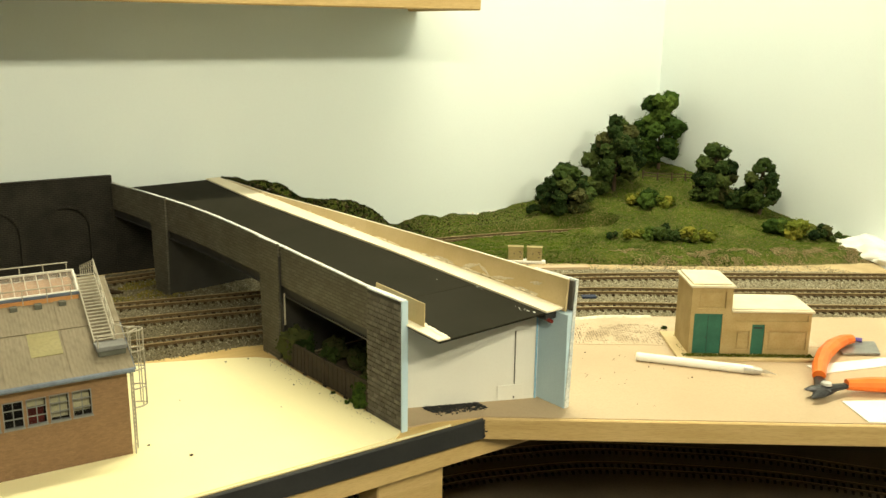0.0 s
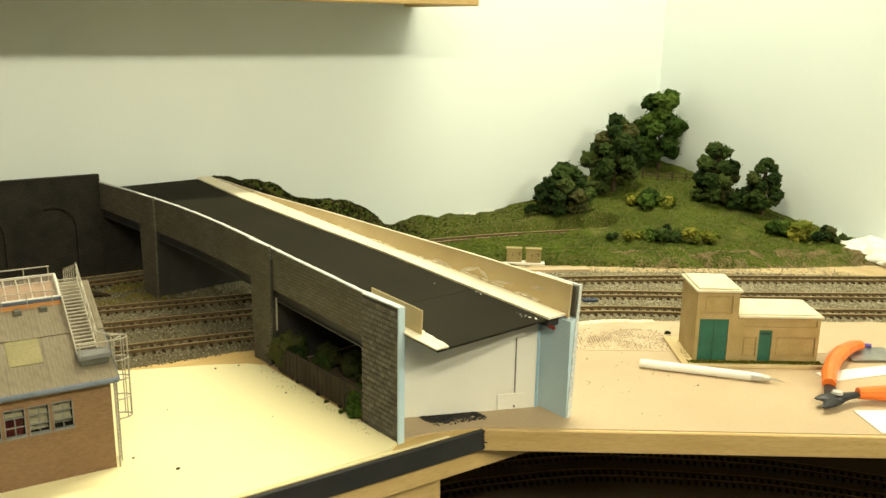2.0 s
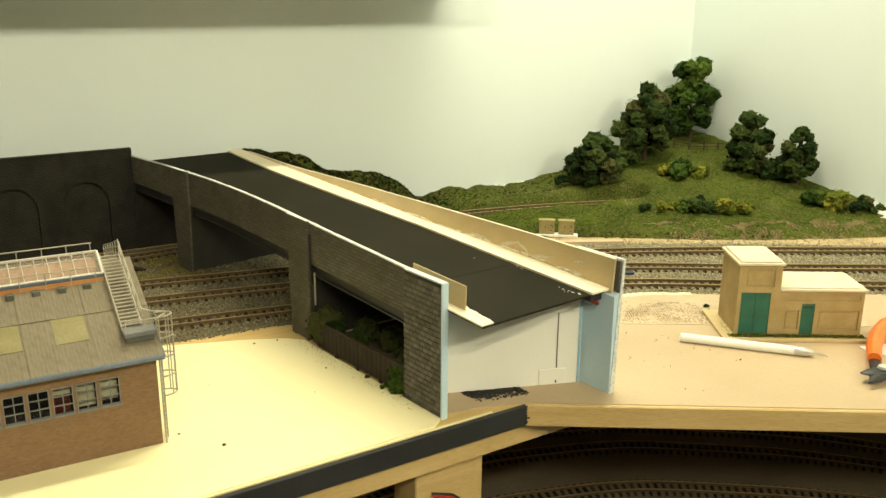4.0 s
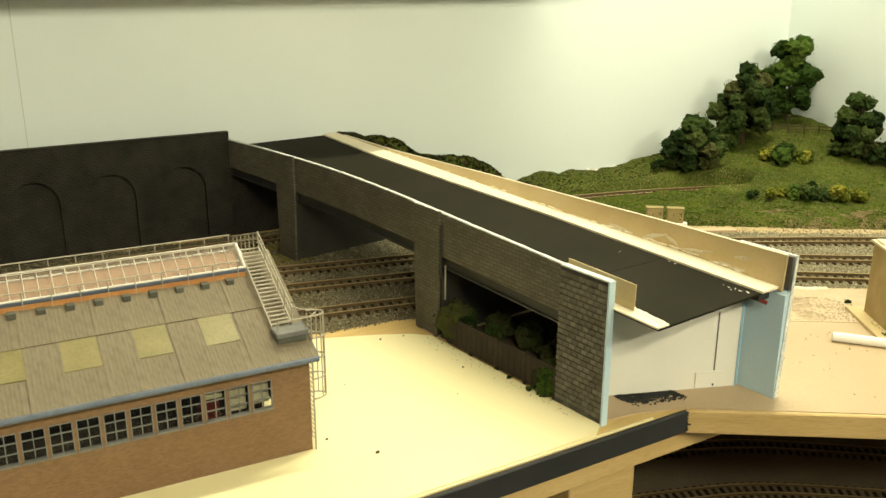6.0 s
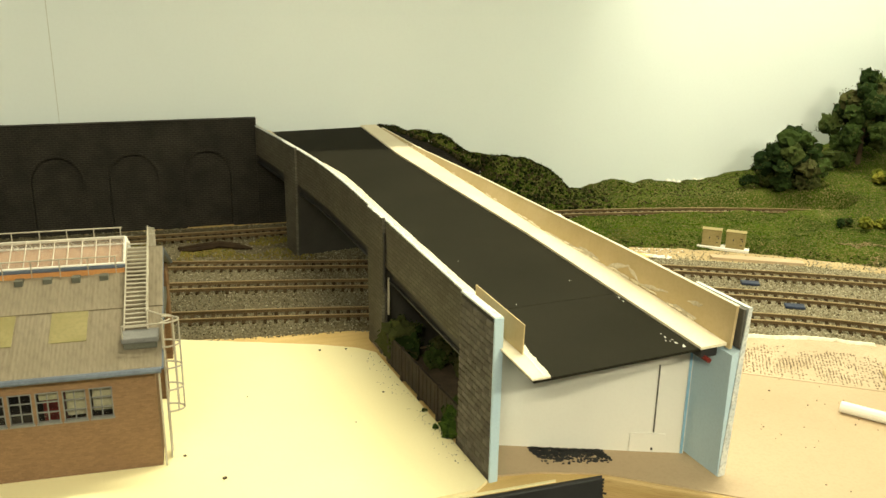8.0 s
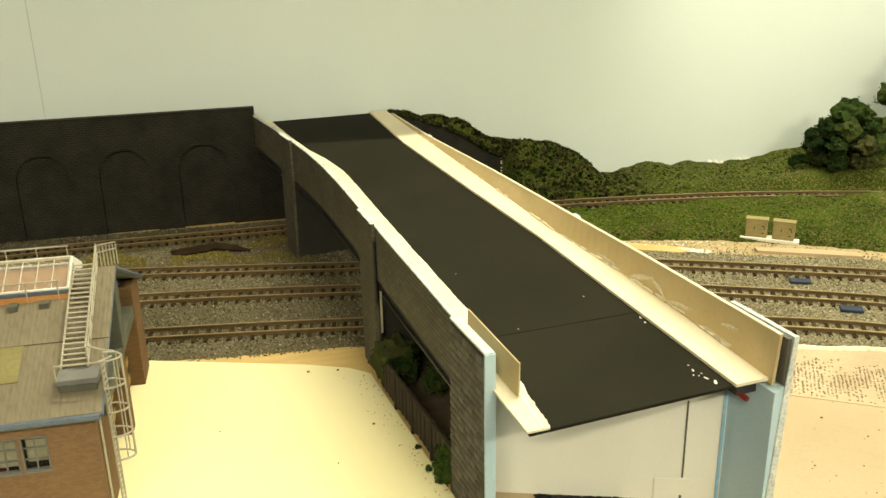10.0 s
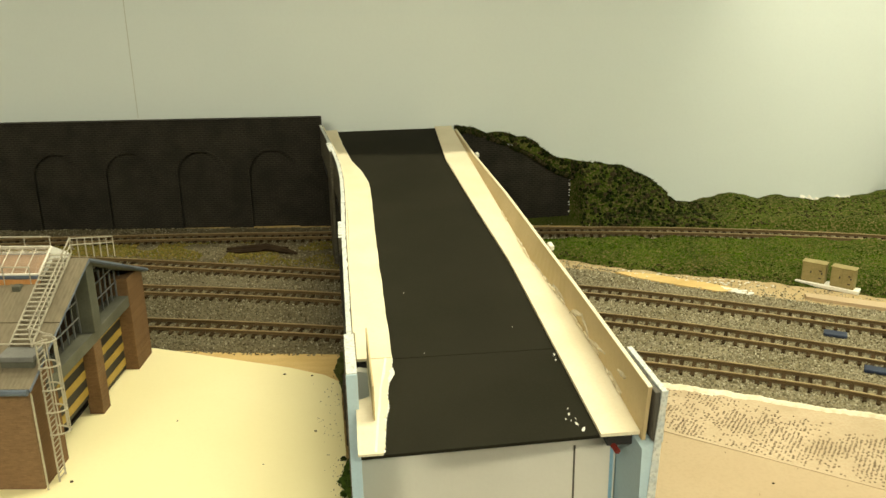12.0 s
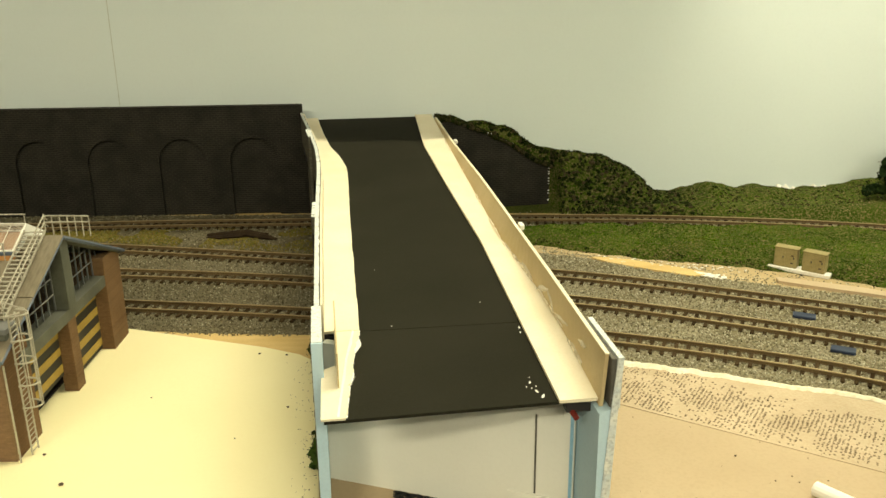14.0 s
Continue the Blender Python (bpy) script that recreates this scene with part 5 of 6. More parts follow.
for i, (s, o, w, h, m) in enumerate(((0.058, -0.011, 0.008, 0.024, M_LEAF), (0.085, -0.04, 0.018, 0.021, M_LEAF), (0.12, -0.046, 0.018, 0.022, M_LEAF), (0.148, -0.036, 0.012, 0.024, M_LEAF), (0.172, -0.014, 0.006, 0.034, M_LEAF), (0.1, -0.07, 0.022, 0.024, M_LEAF), (0.066, 0.004, 0.007, 0.0036, M_LEAF_LIGHT), (0.052, 0.003, 0.005, 0.004, M_LEAF_LIGHT), (0.056, -0.006, 0.006, 0.022, M_LEAF_LIGHT), (0.09, 0.003, 0.005, 0.0024, M_LEAF))):
    p = LW @ Vector((s, o, 0))
    bush(p.x, p.y, w, h, m, "dark green undergrowth behind the board fence" if h > 0.02 else "small green weeds at the fence foot", 90 + i, 0.002)

# ---- engine shed ----
shed = thing("engine_shed", pose(0.1873, 0.5912, 0.0, 0, 0, -7.5), "brown brick model engine shed with grey sheet roof and glazed ridge", "shed")
SL, SD, EAVE, RIDGEZ = 0.36, 0.18, 0.0715, 0.1108
SLOPE = (RIDGEZ - EAVE) / (SD / 2)
WIN0, WINP, WINW, WZ0, WZ1 = -0.0243, 0.0143, 0.0125, 0.0382, 0.0572
bm = box(-SL, 0, 0, 0, 0.003, WZ0)
box(-SL, 0, WZ1, 0, 0.003, EAVE - 0.0015, 0, bm)
box(WIN0, 0, WZ0, 0, 0.003, WZ1, 0, bm)
NW = 21
for i in range(NW - 1):
    x = WIN0 - i * WINP - WINW
    box(x - (WINP - WINW), 0, WZ0, x, 0.003, WZ1, 0, bm)
box(-SL, 0, WZ0, WIN0 - (NW - 1) * WINP - WINW, 0.003, WZ1, 0, bm)
part("long_wall", bm, M_SHEDBRICK, shed, "orange-brown brick side wall")
part("back_wall", box(-SL, SD - 0.003, 0, 0, SD, EAVE - 0.002), M_SHEDBRICK, shed)
part("end_wall", box(-SL - 0.003, 0, 0, -SL - 0.0002, SD, EAVE - 0.002), M_SHEDBRICK, shed)
# dark floor and an added back plate paint in the shade behind the windows
part("inner_floor", box(-SL, 0.004, 0.0025, -0.014, SD - 0.004, 0.004), M_INSIDE, shed, "shed floor coloured dark for the shade inside")
part("inner_screen", box(-SL, 0.05, 0.004, -0.016, 0.052, EAVE), M_INSIDE, shed, "added dark plate standing for the shade inside")


def ring(x0, z0, x1, z1, t, y0, y1):
    """A rectangular frame of width t standing in the xz plane."""
    bm = bmesh.new()
    loops = []
    for y in (y0, y1):
        for e in (0, t):
            loops.append([bm.verts.new((x, y, z)) for x, z in ((x0 + e, z0 + e), (x1 - e, z0 + e), (x1 - e, z1 - e), (x0 + e, z1 - e))])
    for u, v in ((0, 1), (1, 3), (3, 2), (2, 0)):
        for k in range(4):
            j = (k + 1) % 4
            bm.faces.new((loops[u][k], loops[u][j], loops[v][j], loops[v][k]))
    return bm


def shed_window(i):
    x1 = WIN0 - i * WINP
    x0 = x1 - WINW
    t = 0.0006
    h = (WZ1 - WZ0) / 3
    xm = (x0 + x1) / 2
    w = part("window", ring(x0, WZ0, x1, WZ1, t, -0.0005, 0.0016), M_FRAME, shed, "grey small-paned window")
    part("mullion", box(xm - 0.0003, 0.0002, WZ0 + t, xm + 0.0003, 0.0012, WZ1 - t), M_FRAME, w)
    for k in (1, 2):
        part("glazing_bar", box(x0 + t, 0.0003, WZ0 + h * k - 0.0003, x1 - t, 0.0013, WZ0 + h * k + 0.0003), M_FRAME, w)
    p = part("pane", box(x0 + t, 0.0014, WZ0 + t, x1 - t, 0.0016, WZ1 - t), M_GLASS, w)
    p.visible_shadow = False
    part("sill", box(x0 - 0.0004, -0.0012, WZ0 - 0.0009, x1 + 0.0004, -0.0001, WZ0), M_FRAME, w)


for i in range(NW):
    shed_window(i)
for i, (lo, hi) in enumerate(((0.0405, 0.055), (0.039, 0.055), (0.05, 0.0565))):
    x1 = WIN0 - i * WINP
    part("blind", box(x1 - WINW + 0.001, 0.005, lo, x1 - 0.001, 0.0056, hi), M_BLIND, shed, "yellowed blind behind the window")
wagon = tagged(part("wagon", box(-0.013, -0.004, 0.0, 0.013, 0.012, 0.018, 0.001), M_RED), "dark red wagon inside the shed", "wagon")
wagon.matrix_world = shed.matrix_world @ pose(-0.0592, 0.020, 0.004) @ Matrix.Diagonal((0.45, 0.8, 2.35, 1))

# gable end: brick pillars, lintel, striped doors and glazed gable
for y0, y1, x0, x1, z in ((0.0, 0.033, -0.016, 0.0, 0.068), (0.0865, 0.0985, -0.0085, 0.0012, 0.0585), (0.152, 0.181, -0.012, 0.0022, 0.0735)):
    part("pillar", box(x0, max(y0, 0.0032), 0.0, x1, y1, z, 0.0004), M_PILLAR, shed, "red-brown brick pillar")
for y0, y1, z0 in ((0.0335, 0.086, 0.0145), (0.099, 0.1515, 0.004)):
    door = part("roller_door", box(-0.009, y0, z0, -0.007, y1, 0.0525), M_DBLACK, shed, "black and yellow striped roller door")
    z = z0 + 0.003
    while z < 0.049:
        part("stripe", box(-0.0071, y0 + 0.0004, z, -0.0066, y1 - 0.0004, z + 0.0055), M_DYELLOW, door, "yellow stripe")
        z += 0.0122
part("lintel", box(-0.012, 0.021, 0.0525, 0.0015, 0.157, 0.0605, 0.0003), M_STEELGREY, shed, "grey steel lintel beam")
part("gable_post", box(-0.010, 0.0875, 0.0605, 0.003, 0.0985, 0.1085, 0.0003), M_STEELGREY, shed, "grey steel centre post")
for y0, y1 in ((0.004, 0.0873), (0.0987, 0.176)):
    def roof_under(y):
        return EAVE + SLOPE * min(y, SD - y) - 0.0025
    lo = 0.0607
    pts = [(y0 + 0.002, lo), (y1, lo), (y1, roof_under(y1)), (y0 + 0.002, max(lo + 0.001, roof_under(y0 + 0.002)))]
    bm = bmesh.new()
    a = [bm.verts.new((-0.0065, y, z)) for y, z in pts]
    b = [bm.verts.new((-0.0060, y, z)) for y, z in pts]
    bm.faces.new(a), bm.faces.new(b[::-1])
    for i in range(4):
        j = (i + 1) % 4
        bm.faces.new((a[i], b[i], b[j], a[j]))
    win = part("gable_glazing", bm, M_GLASS, shed, "dark glazed gable window")
    n = 9
    for i in range(n + 1):
        y = y0 + 0.002 + (y1 - y0 - 0.002) * i / n
        part("glazing_bar", box(-0.0068, y - 0.00026, lo, -0.0056, y + 0.00026, max(lo + 0.0012, roof_under(y))), M_FRAME, win)
    z = lo + 0.011
    while z < 0.1:
        ya = [y for y in np.linspace(y0, y1, 80) if roof_under(y) > z]
        if ya:
            part("glazing_bar", box(-0.0067, min(ya), z - 0.00025, -0.0057, max(ya), z + 0.00025), M_FRAME, win)
        z += 0.011


# roof: two courses of corrugated sheets on each slope
def sheet_mesh(name, w, length, mat):
    vs, fs = [], []
    n = 18
    for i in range(n + 1):
        x = w * i / n
        z = 0.00005 * (1 if i % 2 else -1)
        vs += [(x, 0, z), (x, length, z), (x, length, z - 0.0009), (x, 0, z - 0.0009)]
    for i in range(n):
        p, q = 4 * i, 4 * i + 4
        for k in range(4):
            fs.append((p + k, q + k, q + (k + 1) % 4, p + (k + 1) % 4))
    fs += [(0, 1, 2, 3), tuple(4 * n + k for k in (3, 2, 1, 0))]
    me = bpy.data.meshes.new(name)
    me.from_pydata(vs, [], fs)
    me.materials.append(mat)
    return me


SWID = 0.0204
ANG = math.degrees(math.atan(SLOPE))
HYP = math.hypot(SD / 2, RIDGEZ - EAVE)
CUT = 0.0398 / math.cos(radians(ANG))
LOWER, UPPER = sheet_mesh("roof_sheet", SWID, CUT + 0.0065, M_ROOF), sheet_mesh("roof_sheet", SWID, HYP - CUT, M_ROOF)
roof = thing("roof", pose(0, 0, 0), "", "")
roof.parent = shed
part("roof_board", upright([(-0.0035, EAVE - 0.0034), (SD / 2, RIDGEZ - 0.0014), (SD + 0.0035, EAVE - 0.0034), (SD + 0.0035, EAVE - 0.0046), (SD / 2, RIDGEZ - 0.0028), (-0.0035, EAVE - 0.0046)], -0.004, SL + 0.002), M_STEELGREY, roof, "grey roof edge").matrix_local = pose(0, 0, 0, 0, 0, 90)
for side in (0, 1):
    for i in range(int(SL / SWID) + 1):
        x0 = 0.005 - (i + 1) * SWID
        for mesh, d, lift in ((LOWER, -0.006, 0.0), (UPPER, CUT, 0.0007)):
            ob = new("roof_sheet", mesh)
            ob.parent = roof
            if side == 0:
                ob.matrix_local = pose(0, 0, EAVE, ANG) @ pose(x0, d + random.uniform(-0.0004, 0.0004), lift + 0.0004 * (i % 2), 0, random.uniform(-0.5, 0.5))
            else:
                ob.matrix_local = pose(0, SD, EAVE, -ANG) @ pose(x0 + SWID, -d, lift, 0, 0, 180)
FRONT = pose(0, 0, EAVE, ANG)
for k in range(8):
    x = -0.0375 - 0.0401 * k
    b = part("skylight", box(x - 0.0203, 0.0190, -0.0002, x, 0.0435, 0.0004), M_SKYLIGHT, shed, "yellowed translucent roof light")
    b.matrix_local = FRONT
gut = part("gutter", rod([(-SL, -0.0072, EAVE - 0.0035), (0.004, -0.0072, EAVE - 0.0035)], 0.0019, 8), M_GUTTER, shed, "blue-grey gutter")
bm = rod([(0.0045, -0.006, EAVE - 0.0035), (0.0045, SD / 2, RIDGEZ - 0.001)], 0.0009, 5)
rod([(0.0045, SD / 2, RIDGEZ - 0.001), (0.0045, SD + 0.006, EAVE - 0.0035)], 0.0013, 6, bm)
part("verge", bm, M_GUTTER, shed, "blue-grey verge trim")

# glazed ridge monitor
mon = thing("ridge_glazing", pose(0, 0, 0), "", "")
mon.parent = shed
MX0, MX1, MY = -SL, -0.0178, 0.0205
c = SD / 2
for s in (-1, 1):
    y = c + s * MY
    zr = EAVE + SLOPE * (c - MY)
    part("curb", box(MX0, min(y + s * 0.0016, y - s * 0.0022), zr - 0.002, MX1, max(y + s * 0.0016, y - s * 0.0022), zr + 0.0032), M_ORANGE, mon, "orange-brown curb")
    part("frame_rail", box(MX0, min(y + s * 0.001, y - s * 0.0022), zr + 0.0033, MX1 + 0.001, max(y + s * 0.001, y - s * 0.0022), zr + 0.0056, 0.0003), M_GUTTER, mon, "blue-grey frame rail")
    za, zb = zr + 0.006, RIDGEZ + 0.0075
    gl = part("glazing", upright([(y, za), (c, zb), (c, zb - 0.0006), (y, za - 0.0006)], -MX1, -MX0), M_GLASS_WHITE, mon, "glossy sloping roof glazing")
    gl.matrix_local = pose(0, 0, 0, 0, 0, 90)
    gl.visible_shadow = False
    x = MX1
    while x > MX0:
        part("glazing_bar", rod([(x - 0.0006, y, za + 0.0003), (x - 0.0006, c, zb + 0.0003)], 0.00036, 4), M_BAR, mon)
        x -= 0.0083
    part("edge_bar", box(MX0, y - 0.0006, za - 0.0002, MX1, y + 0.0006, za + 0.0007), M_PAPER, mon, "white edge bar")
part("end_cheek", upright([(c - MY, EAVE + SLOPE * (c - MY) + 0.003), (c, RIDGEZ - 0.001), (c + MY, EAVE + SLOPE * (c - MY) + 0.003), (c + MY, EAVE + SLOPE * (c - MY) + 0.0065), (c, RIDGEZ + 0.0085), (c - MY, EAVE + SLOPE * (c - MY) + 0.0065)], -MX1 - 0.0010, -MX1), M_PAPER, mon, "white end frame").matrix_local = pose(0, 0, 0, 0, 0, 90)
part("ridge_board", box(MX0, c - 0.001, RIDGEZ + 0.0072, MX1, c + 0.001, RIDGEZ + 0.0086), M_BAR, mon, "pale ridge bar")
part("inner_brick", upright([(c - MY + 0.004, EAVE + SLOPE * (c - MY) + 0.0042), (c, RIDGEZ + 0.003), (c + MY - 0.004, EAVE + SLOPE * (c - MY) + 0.0042)], -MX1 + 0.002, -MX0), M_BOARD, mon, "brown boarding under the glazing").matrix_local = pose(0, 0, 0, 0, 0, 90)
for k in range(20):
    x = -0.0297 - 0.0163 * k
    part("bracket", box(x - 0.0025, 0.0620, EAVE + SLOPE * 0.0630 + 0.0002, x + 0.0025, 0.0672, EAVE + SLOPE * 0.0630 + 0.0040, 0.0003), M_STEELGREY, shed, "grey vent bracket")

# rails along the monitor
rail = thing("walkway_rail", pose(0, 0, 0), "", "")
rail.parent = shed
for yy, zz, xe in ((c - MY - 0.0015, RIDGEZ - 0.0035, MX1 - 0.004), (c + 0.006, RIDGEZ + 0.0068, MX1 - 0.002)):
    part("handrail", rod([(MX0, yy, zz + 0.006), (xe, yy, zz + 0.006)], 0.0005, 5), M_LADDER, rail)
    x = xe - 0.001
    while x > MX0:
        part("stanchion", rod([(x, yy, zz - 0.006), (x, yy, zz + 0.0062)], 0.0004, 5), M_LADDER, rail)
        x -= 0.0163

# roof stair, landing and caged ladder
stair = thing("roof_stair", pose(0, 0, 0), "", "")
stair.parent = shed
SX0, SX1, SY0, SZ0, SY1, SZ1 = -0.0165, -0.0035, 0.019, 0.0830, 0.0850, 0.1160
for x in (SX0, SX1):
    part("stringer", upright([(SY0, SZ0 - 0.0008), (SY1, SZ1 - 0.0008), (SY1, SZ1 + 0.0008), (SY0, SZ0 + 0.0008)], -x - 0.0004, -x + 0.0004), M_LADDER, stair).matrix_local = pose(0, 0, 0, 0, 0, 90)
for k in range(21):
    f = (k + 0.5) / 21
    y, z = SY0 + (SY1 - SY0) * f, SZ0 + (SZ1 - SZ0) * f
    part("tread", box(SX0, y - 0.0007, z + 0.0002, SX1, y + 0.0007, z + 0.0007), M_LADDER, stair)
for x in (SX1 + 0.0004,):
    for h in (0.0065, 0.0115):
        part("handrail", rod([(x, SY0 - 0.001, SZ0 + h), (x, SY1, SZ1 + h * 0.85), (x, SY1 + 0.004, SZ1 + h * 0.85 - 0.004)], 0.0005, 5), M_LADDER, stair)
    for k in range(6):
        f = k / 5
        y, z = SY0 + (SY1 - SY0) * f, SZ0 + (SZ1 - SZ0) * f
        part("stanchion", rod([(x, y, z), (x, y, z + 0.011)], 0.00045, 5), M_LADDER, stair)
for h in (0.0065, 0.0115):
    part("handrail", rod([(SX1, SY1, SZ1 + h * 0.85), (SX1, SY1 + 0.066, SZ1 + h * 0.85 - 0.020)], 0.0005, 5), M_LADDER, stair)
for k in range(1, 7):
    part("stanchion", rod([(SX1, SY1 + 0.011 * k, SZ1 - 0.0035 * k - 0.004), (SX1, SY1 + 0.011 * k, SZ1 + 0.0098 - 0.0035 * k)], 0.00045, 5), M_LADDER, stair)
part("landing", box(-0.0175, 0.0065, 0.0795, 0.003, 0.0205, 0.0828, 0.0004), M_FRAME, stair, "grey landing platform")
part("bearer", box(-0.0165, 0.0075, 0.0755, 0.002, 0.0115, 0.0794, 0.0003), M_STEELGREY, stair)
part("landing_rail", rod([(-0.0165, 0.006, 0.091), (0.004, 0.006, 0.091), (0.010, 0.012, 0.091)], 0.0005, 5), M_LADDER, stair)
part("landing_rail", rod([(-0.0035, 0.0205, 0.0945), (0.004, 0.0205, 0.091), (0.010, 0.018, 0.091)], 0.0005, 5), M_LADDER, stair)
part("stanchion", rod([(-0.0165, 0.006, 0.0825), (-0.0165, 0.006, 0.091)], 0.00045, 5), M_LADDER, stair)
cage = thing("caged_ladder", pose(0, 0, 0), "", "")
cage.parent = shed
LX, LY0, LY1 = 0.0052, 0.0075, 0.0155
for y in (LY0, LY1):
    part("stile", rod([(LX, y, 0.001), (LX, y, 0.09)], 0.00055, 5), M_LADDER, cage)
for k in range(26):
    part("rung", rod([(LX, LY0, 0.004 + 0.0033 * k), (LX, LY1, 0.004 + 0.0033 * k)], 0.0004, 4), M_LADDER, cage)
hoop = [(LX + 0.0095 * math.sin(a), (LY0 + LY1) / 2 - 0.0055 * math.cos(a)) for a in (math.pi * i / 9 for i in range(10))]
for z in (0.091, 0.076, 0.062, 0.048, 0.034):
    part("hoop", rod([(x, y, z) for x, y in hoop], 0.00055, 5), M_LADDER, cage)
for i in (2, 4, 5, 7):
    part("cage_bar", rod([(hoop[i][0], hoop[i][1], 0.034), (hoop[i][0], hoop[i][1], 0.091)], 0.0004, 4), M_LADDER, cage)
part("down_pipe", rod([(0.0022, -0.0008, 0.001), (0.0022, -0.0008, 0.064)], 0.0006, 5), M_LADDER, shed, "pale grey down pipe at the corner")

# ---- ochre hut on its base ----
HY = -38.5
hut = thing("lineside_hut", pose(0.674, 0.478, 0.0012, 0, 0, HY), "ochre model hut with tower, cream roofs and green doors", "hut")
part("base_plate", box(-0.012, -0.012, 0.0, 0.118, 0.064, 0.0030, 0.0004), M_TANCARD, hut, "tan card base plate")


def pitted(x0, x1, z0, z1, holes, y0, y1):
    """A front wall with sunk panels and door openings: strips between the holes, in columns."""
    bm = bmesh.new()
    xs = sorted({x0, x1, *[h[0] for h in holes], *[h[1] for h in holes]})
    for a, b in zip(xs, xs[1:]):
        z = z0
        for h in sorted((h for h in holes if h[0] <= a and h[1] >= b), key=lambda h: h[2]):
            if h[2] > z:
                box(a, y0, z, b, y1, h[2], 0, bm)
            z = h[3]
        if z < z1:
            box(a, y0, z, b, y1, z1, 0, bm)
    bmesh.ops.remove_doubles(bm, verts=bm.verts, dist=0.00001)
    return bm


TW, HL, TH, LH, HD = 0.0380, 0.1135, 0.0680, 0.0445, 0.051
part("tower_core", box(0.001, 0.0012, 0.003, TW - 0.0005, HD, TH), M_HUT, hut, "ochre tower wall")
part("low_core", box(TW - 0.0004, 0.0012, 0.003, HL, HD - 0.003, LH), M_HUT, hut, "ochre wing wall")
part("tower_front", pitted(0, TW, 0.003, TH, [(0.0035, 0.0300, 0.003, 0.0425), (0.0060, 0.0320, 0.0480, 0.0645)], 0.0, 0.0012), M_HUT, hut)
part("tower_side", box(0.0, 0.0013, 0.003, 0.0009, HD, TH), M_HUT, hut)
part("low_front", pitted(TW, HL, 0.003, LH, [(0.0435, 0.0565, 0.0075, 0.0262), (0.0585, 0.0705, 0.003, 0.0325), (0.0735, 0.1105, 0.0075, 0.0262), (0.0435, 0.1105, 0.0355, 0.0415)], 0.0, 0.0012), M_HUT, hut)
d = part("door", box(0.0037, 0.0004, 0.0032, 0.0298, 0.0011, 0.0423), M_GREEN, hut, "dark green double door")
part("seam", box(0.0166, 0.0002, 0.0035, 0.0169, 0.0004, 0.042), M_BLACK, d)
part("handle", box(0.0148, -0.0003, 0.019, 0.0160, 0.0004, 0.0197), M_BLACK, d, "small black handle")
d = part("door", box(0.0587, 0.0004, 0.0032, 0.0703, 0.0011, 0.0323), M_GREEN, hut, "dark green single door")
part("vent", box(0.0605, 0.0001, 0.0285, 0.0685, 0.0004, 0.0298), M_BLACK, d, "dark slot")
for a, b, z0, z1 in ((0.0080, 0.0300, 0.0500, 0.0625), (0.0455, 0.0545, 0.0095, 0.0242), (0.0755, 0.1085, 0.0095, 0.0242)):
    part("panel", box(a, 0.0006, z0, b, 0.0011, z1, 0.0001), M_HUT, hut, "recessed ochre panel")
rf = part("tower_roof", box(-0.002, -0.002, TH, TW + 0.0018, HD + 0.002, TH + 0.0022, 0.0003), M_HUTROOF, hut, "flat cream roof with raised top")
part("roof_cap", box(0.0005, 0.0006, TH + 0.0022, TW - 0.001, HD - 0.001, TH + 0.0038, 0.0006), M_HUTROOF, rf)
rf = part("low_roof", box(TW + 0.0001, -0.002, LH, HL + 0.002, HD, LH + 0.002, 0.0003), M_HUTROOF, hut, "flat cream roof")
part("roof_cap", box(TW + 0.0003, 0.0008, LH + 0.002, HL - 0.001, HD - 0.002, LH + 0.0032, 0.0006), M_HUTROOF, rf)
vs, fs = [], []
hg = np.random.RandomState(3)
HM = hut.matrix_world.copy()
for _ in range(2600):
    x, y = hg.uniform(-0.006, 0.116), hg.uniform(-0.0085, -0.001) if hg.uniform() < 0.8 else hg.uniform(-0.008, 0.05)
    if y > 0 and x > -0.001:
        continue
    w = 0.0005
    t = hg.uniform(0, 6.28)
    h = hg.uniform(0.0006, 0.0018)
    k = len(vs)
    vs += [tuple(HM @ Vector(p)) for p in ((x - w * math.cos(t), y - w * math.sin(t), 0.003), (x + w * math.cos(t), y + w * math.sin(t), 0.003), (x + hg.normal() * 0.0005, y + hg.normal() * 0.0005, 0.003 + h))]
    fs.append((k, k + 1, k + 2))
bush(0.7202, 0.5416, 0.0025, 0.0045, M_LEAF, "tiny dark bush at the hut base", 77, 0.0008)
tagged(raw("hut_grass", vs, fs, M_LEAF_YELLOW), "thin green scatter grass at the hut foot", "grass", kind="stuff")

# ---- lineside cabinets, magnets and scraps ----
CY = math.degrees(math.atan2(0.799 - 0.8352, 0.8025 - 0.7628))
plinth = tagged(part("card_plinth", box(0, 0, 0, 0.0535, 0.013, 0.0032, 0.0003), M_PAPER), "white card base under two cabinets", "base")
plinth.matrix_world = pose(0.7628, 0.8352, 0.0018, 0, 0, CY)
cab = thing("cabinet", plinth.matrix_world @ pose(0.0045, 0.003, 0.0032), "khaki double-door lineside cabinet on a white base", "cabinet", "lineside cabinets")
part("body", box(0, 0.0, 0, 0.0195, 0.009, 0.0172), M_CABINET, cab)
part("lid", box(-0.0006, -0.0006, 0.0172, 0.0201, 0.0096, 0.0182, 0.0002), M_CABINET, cab)
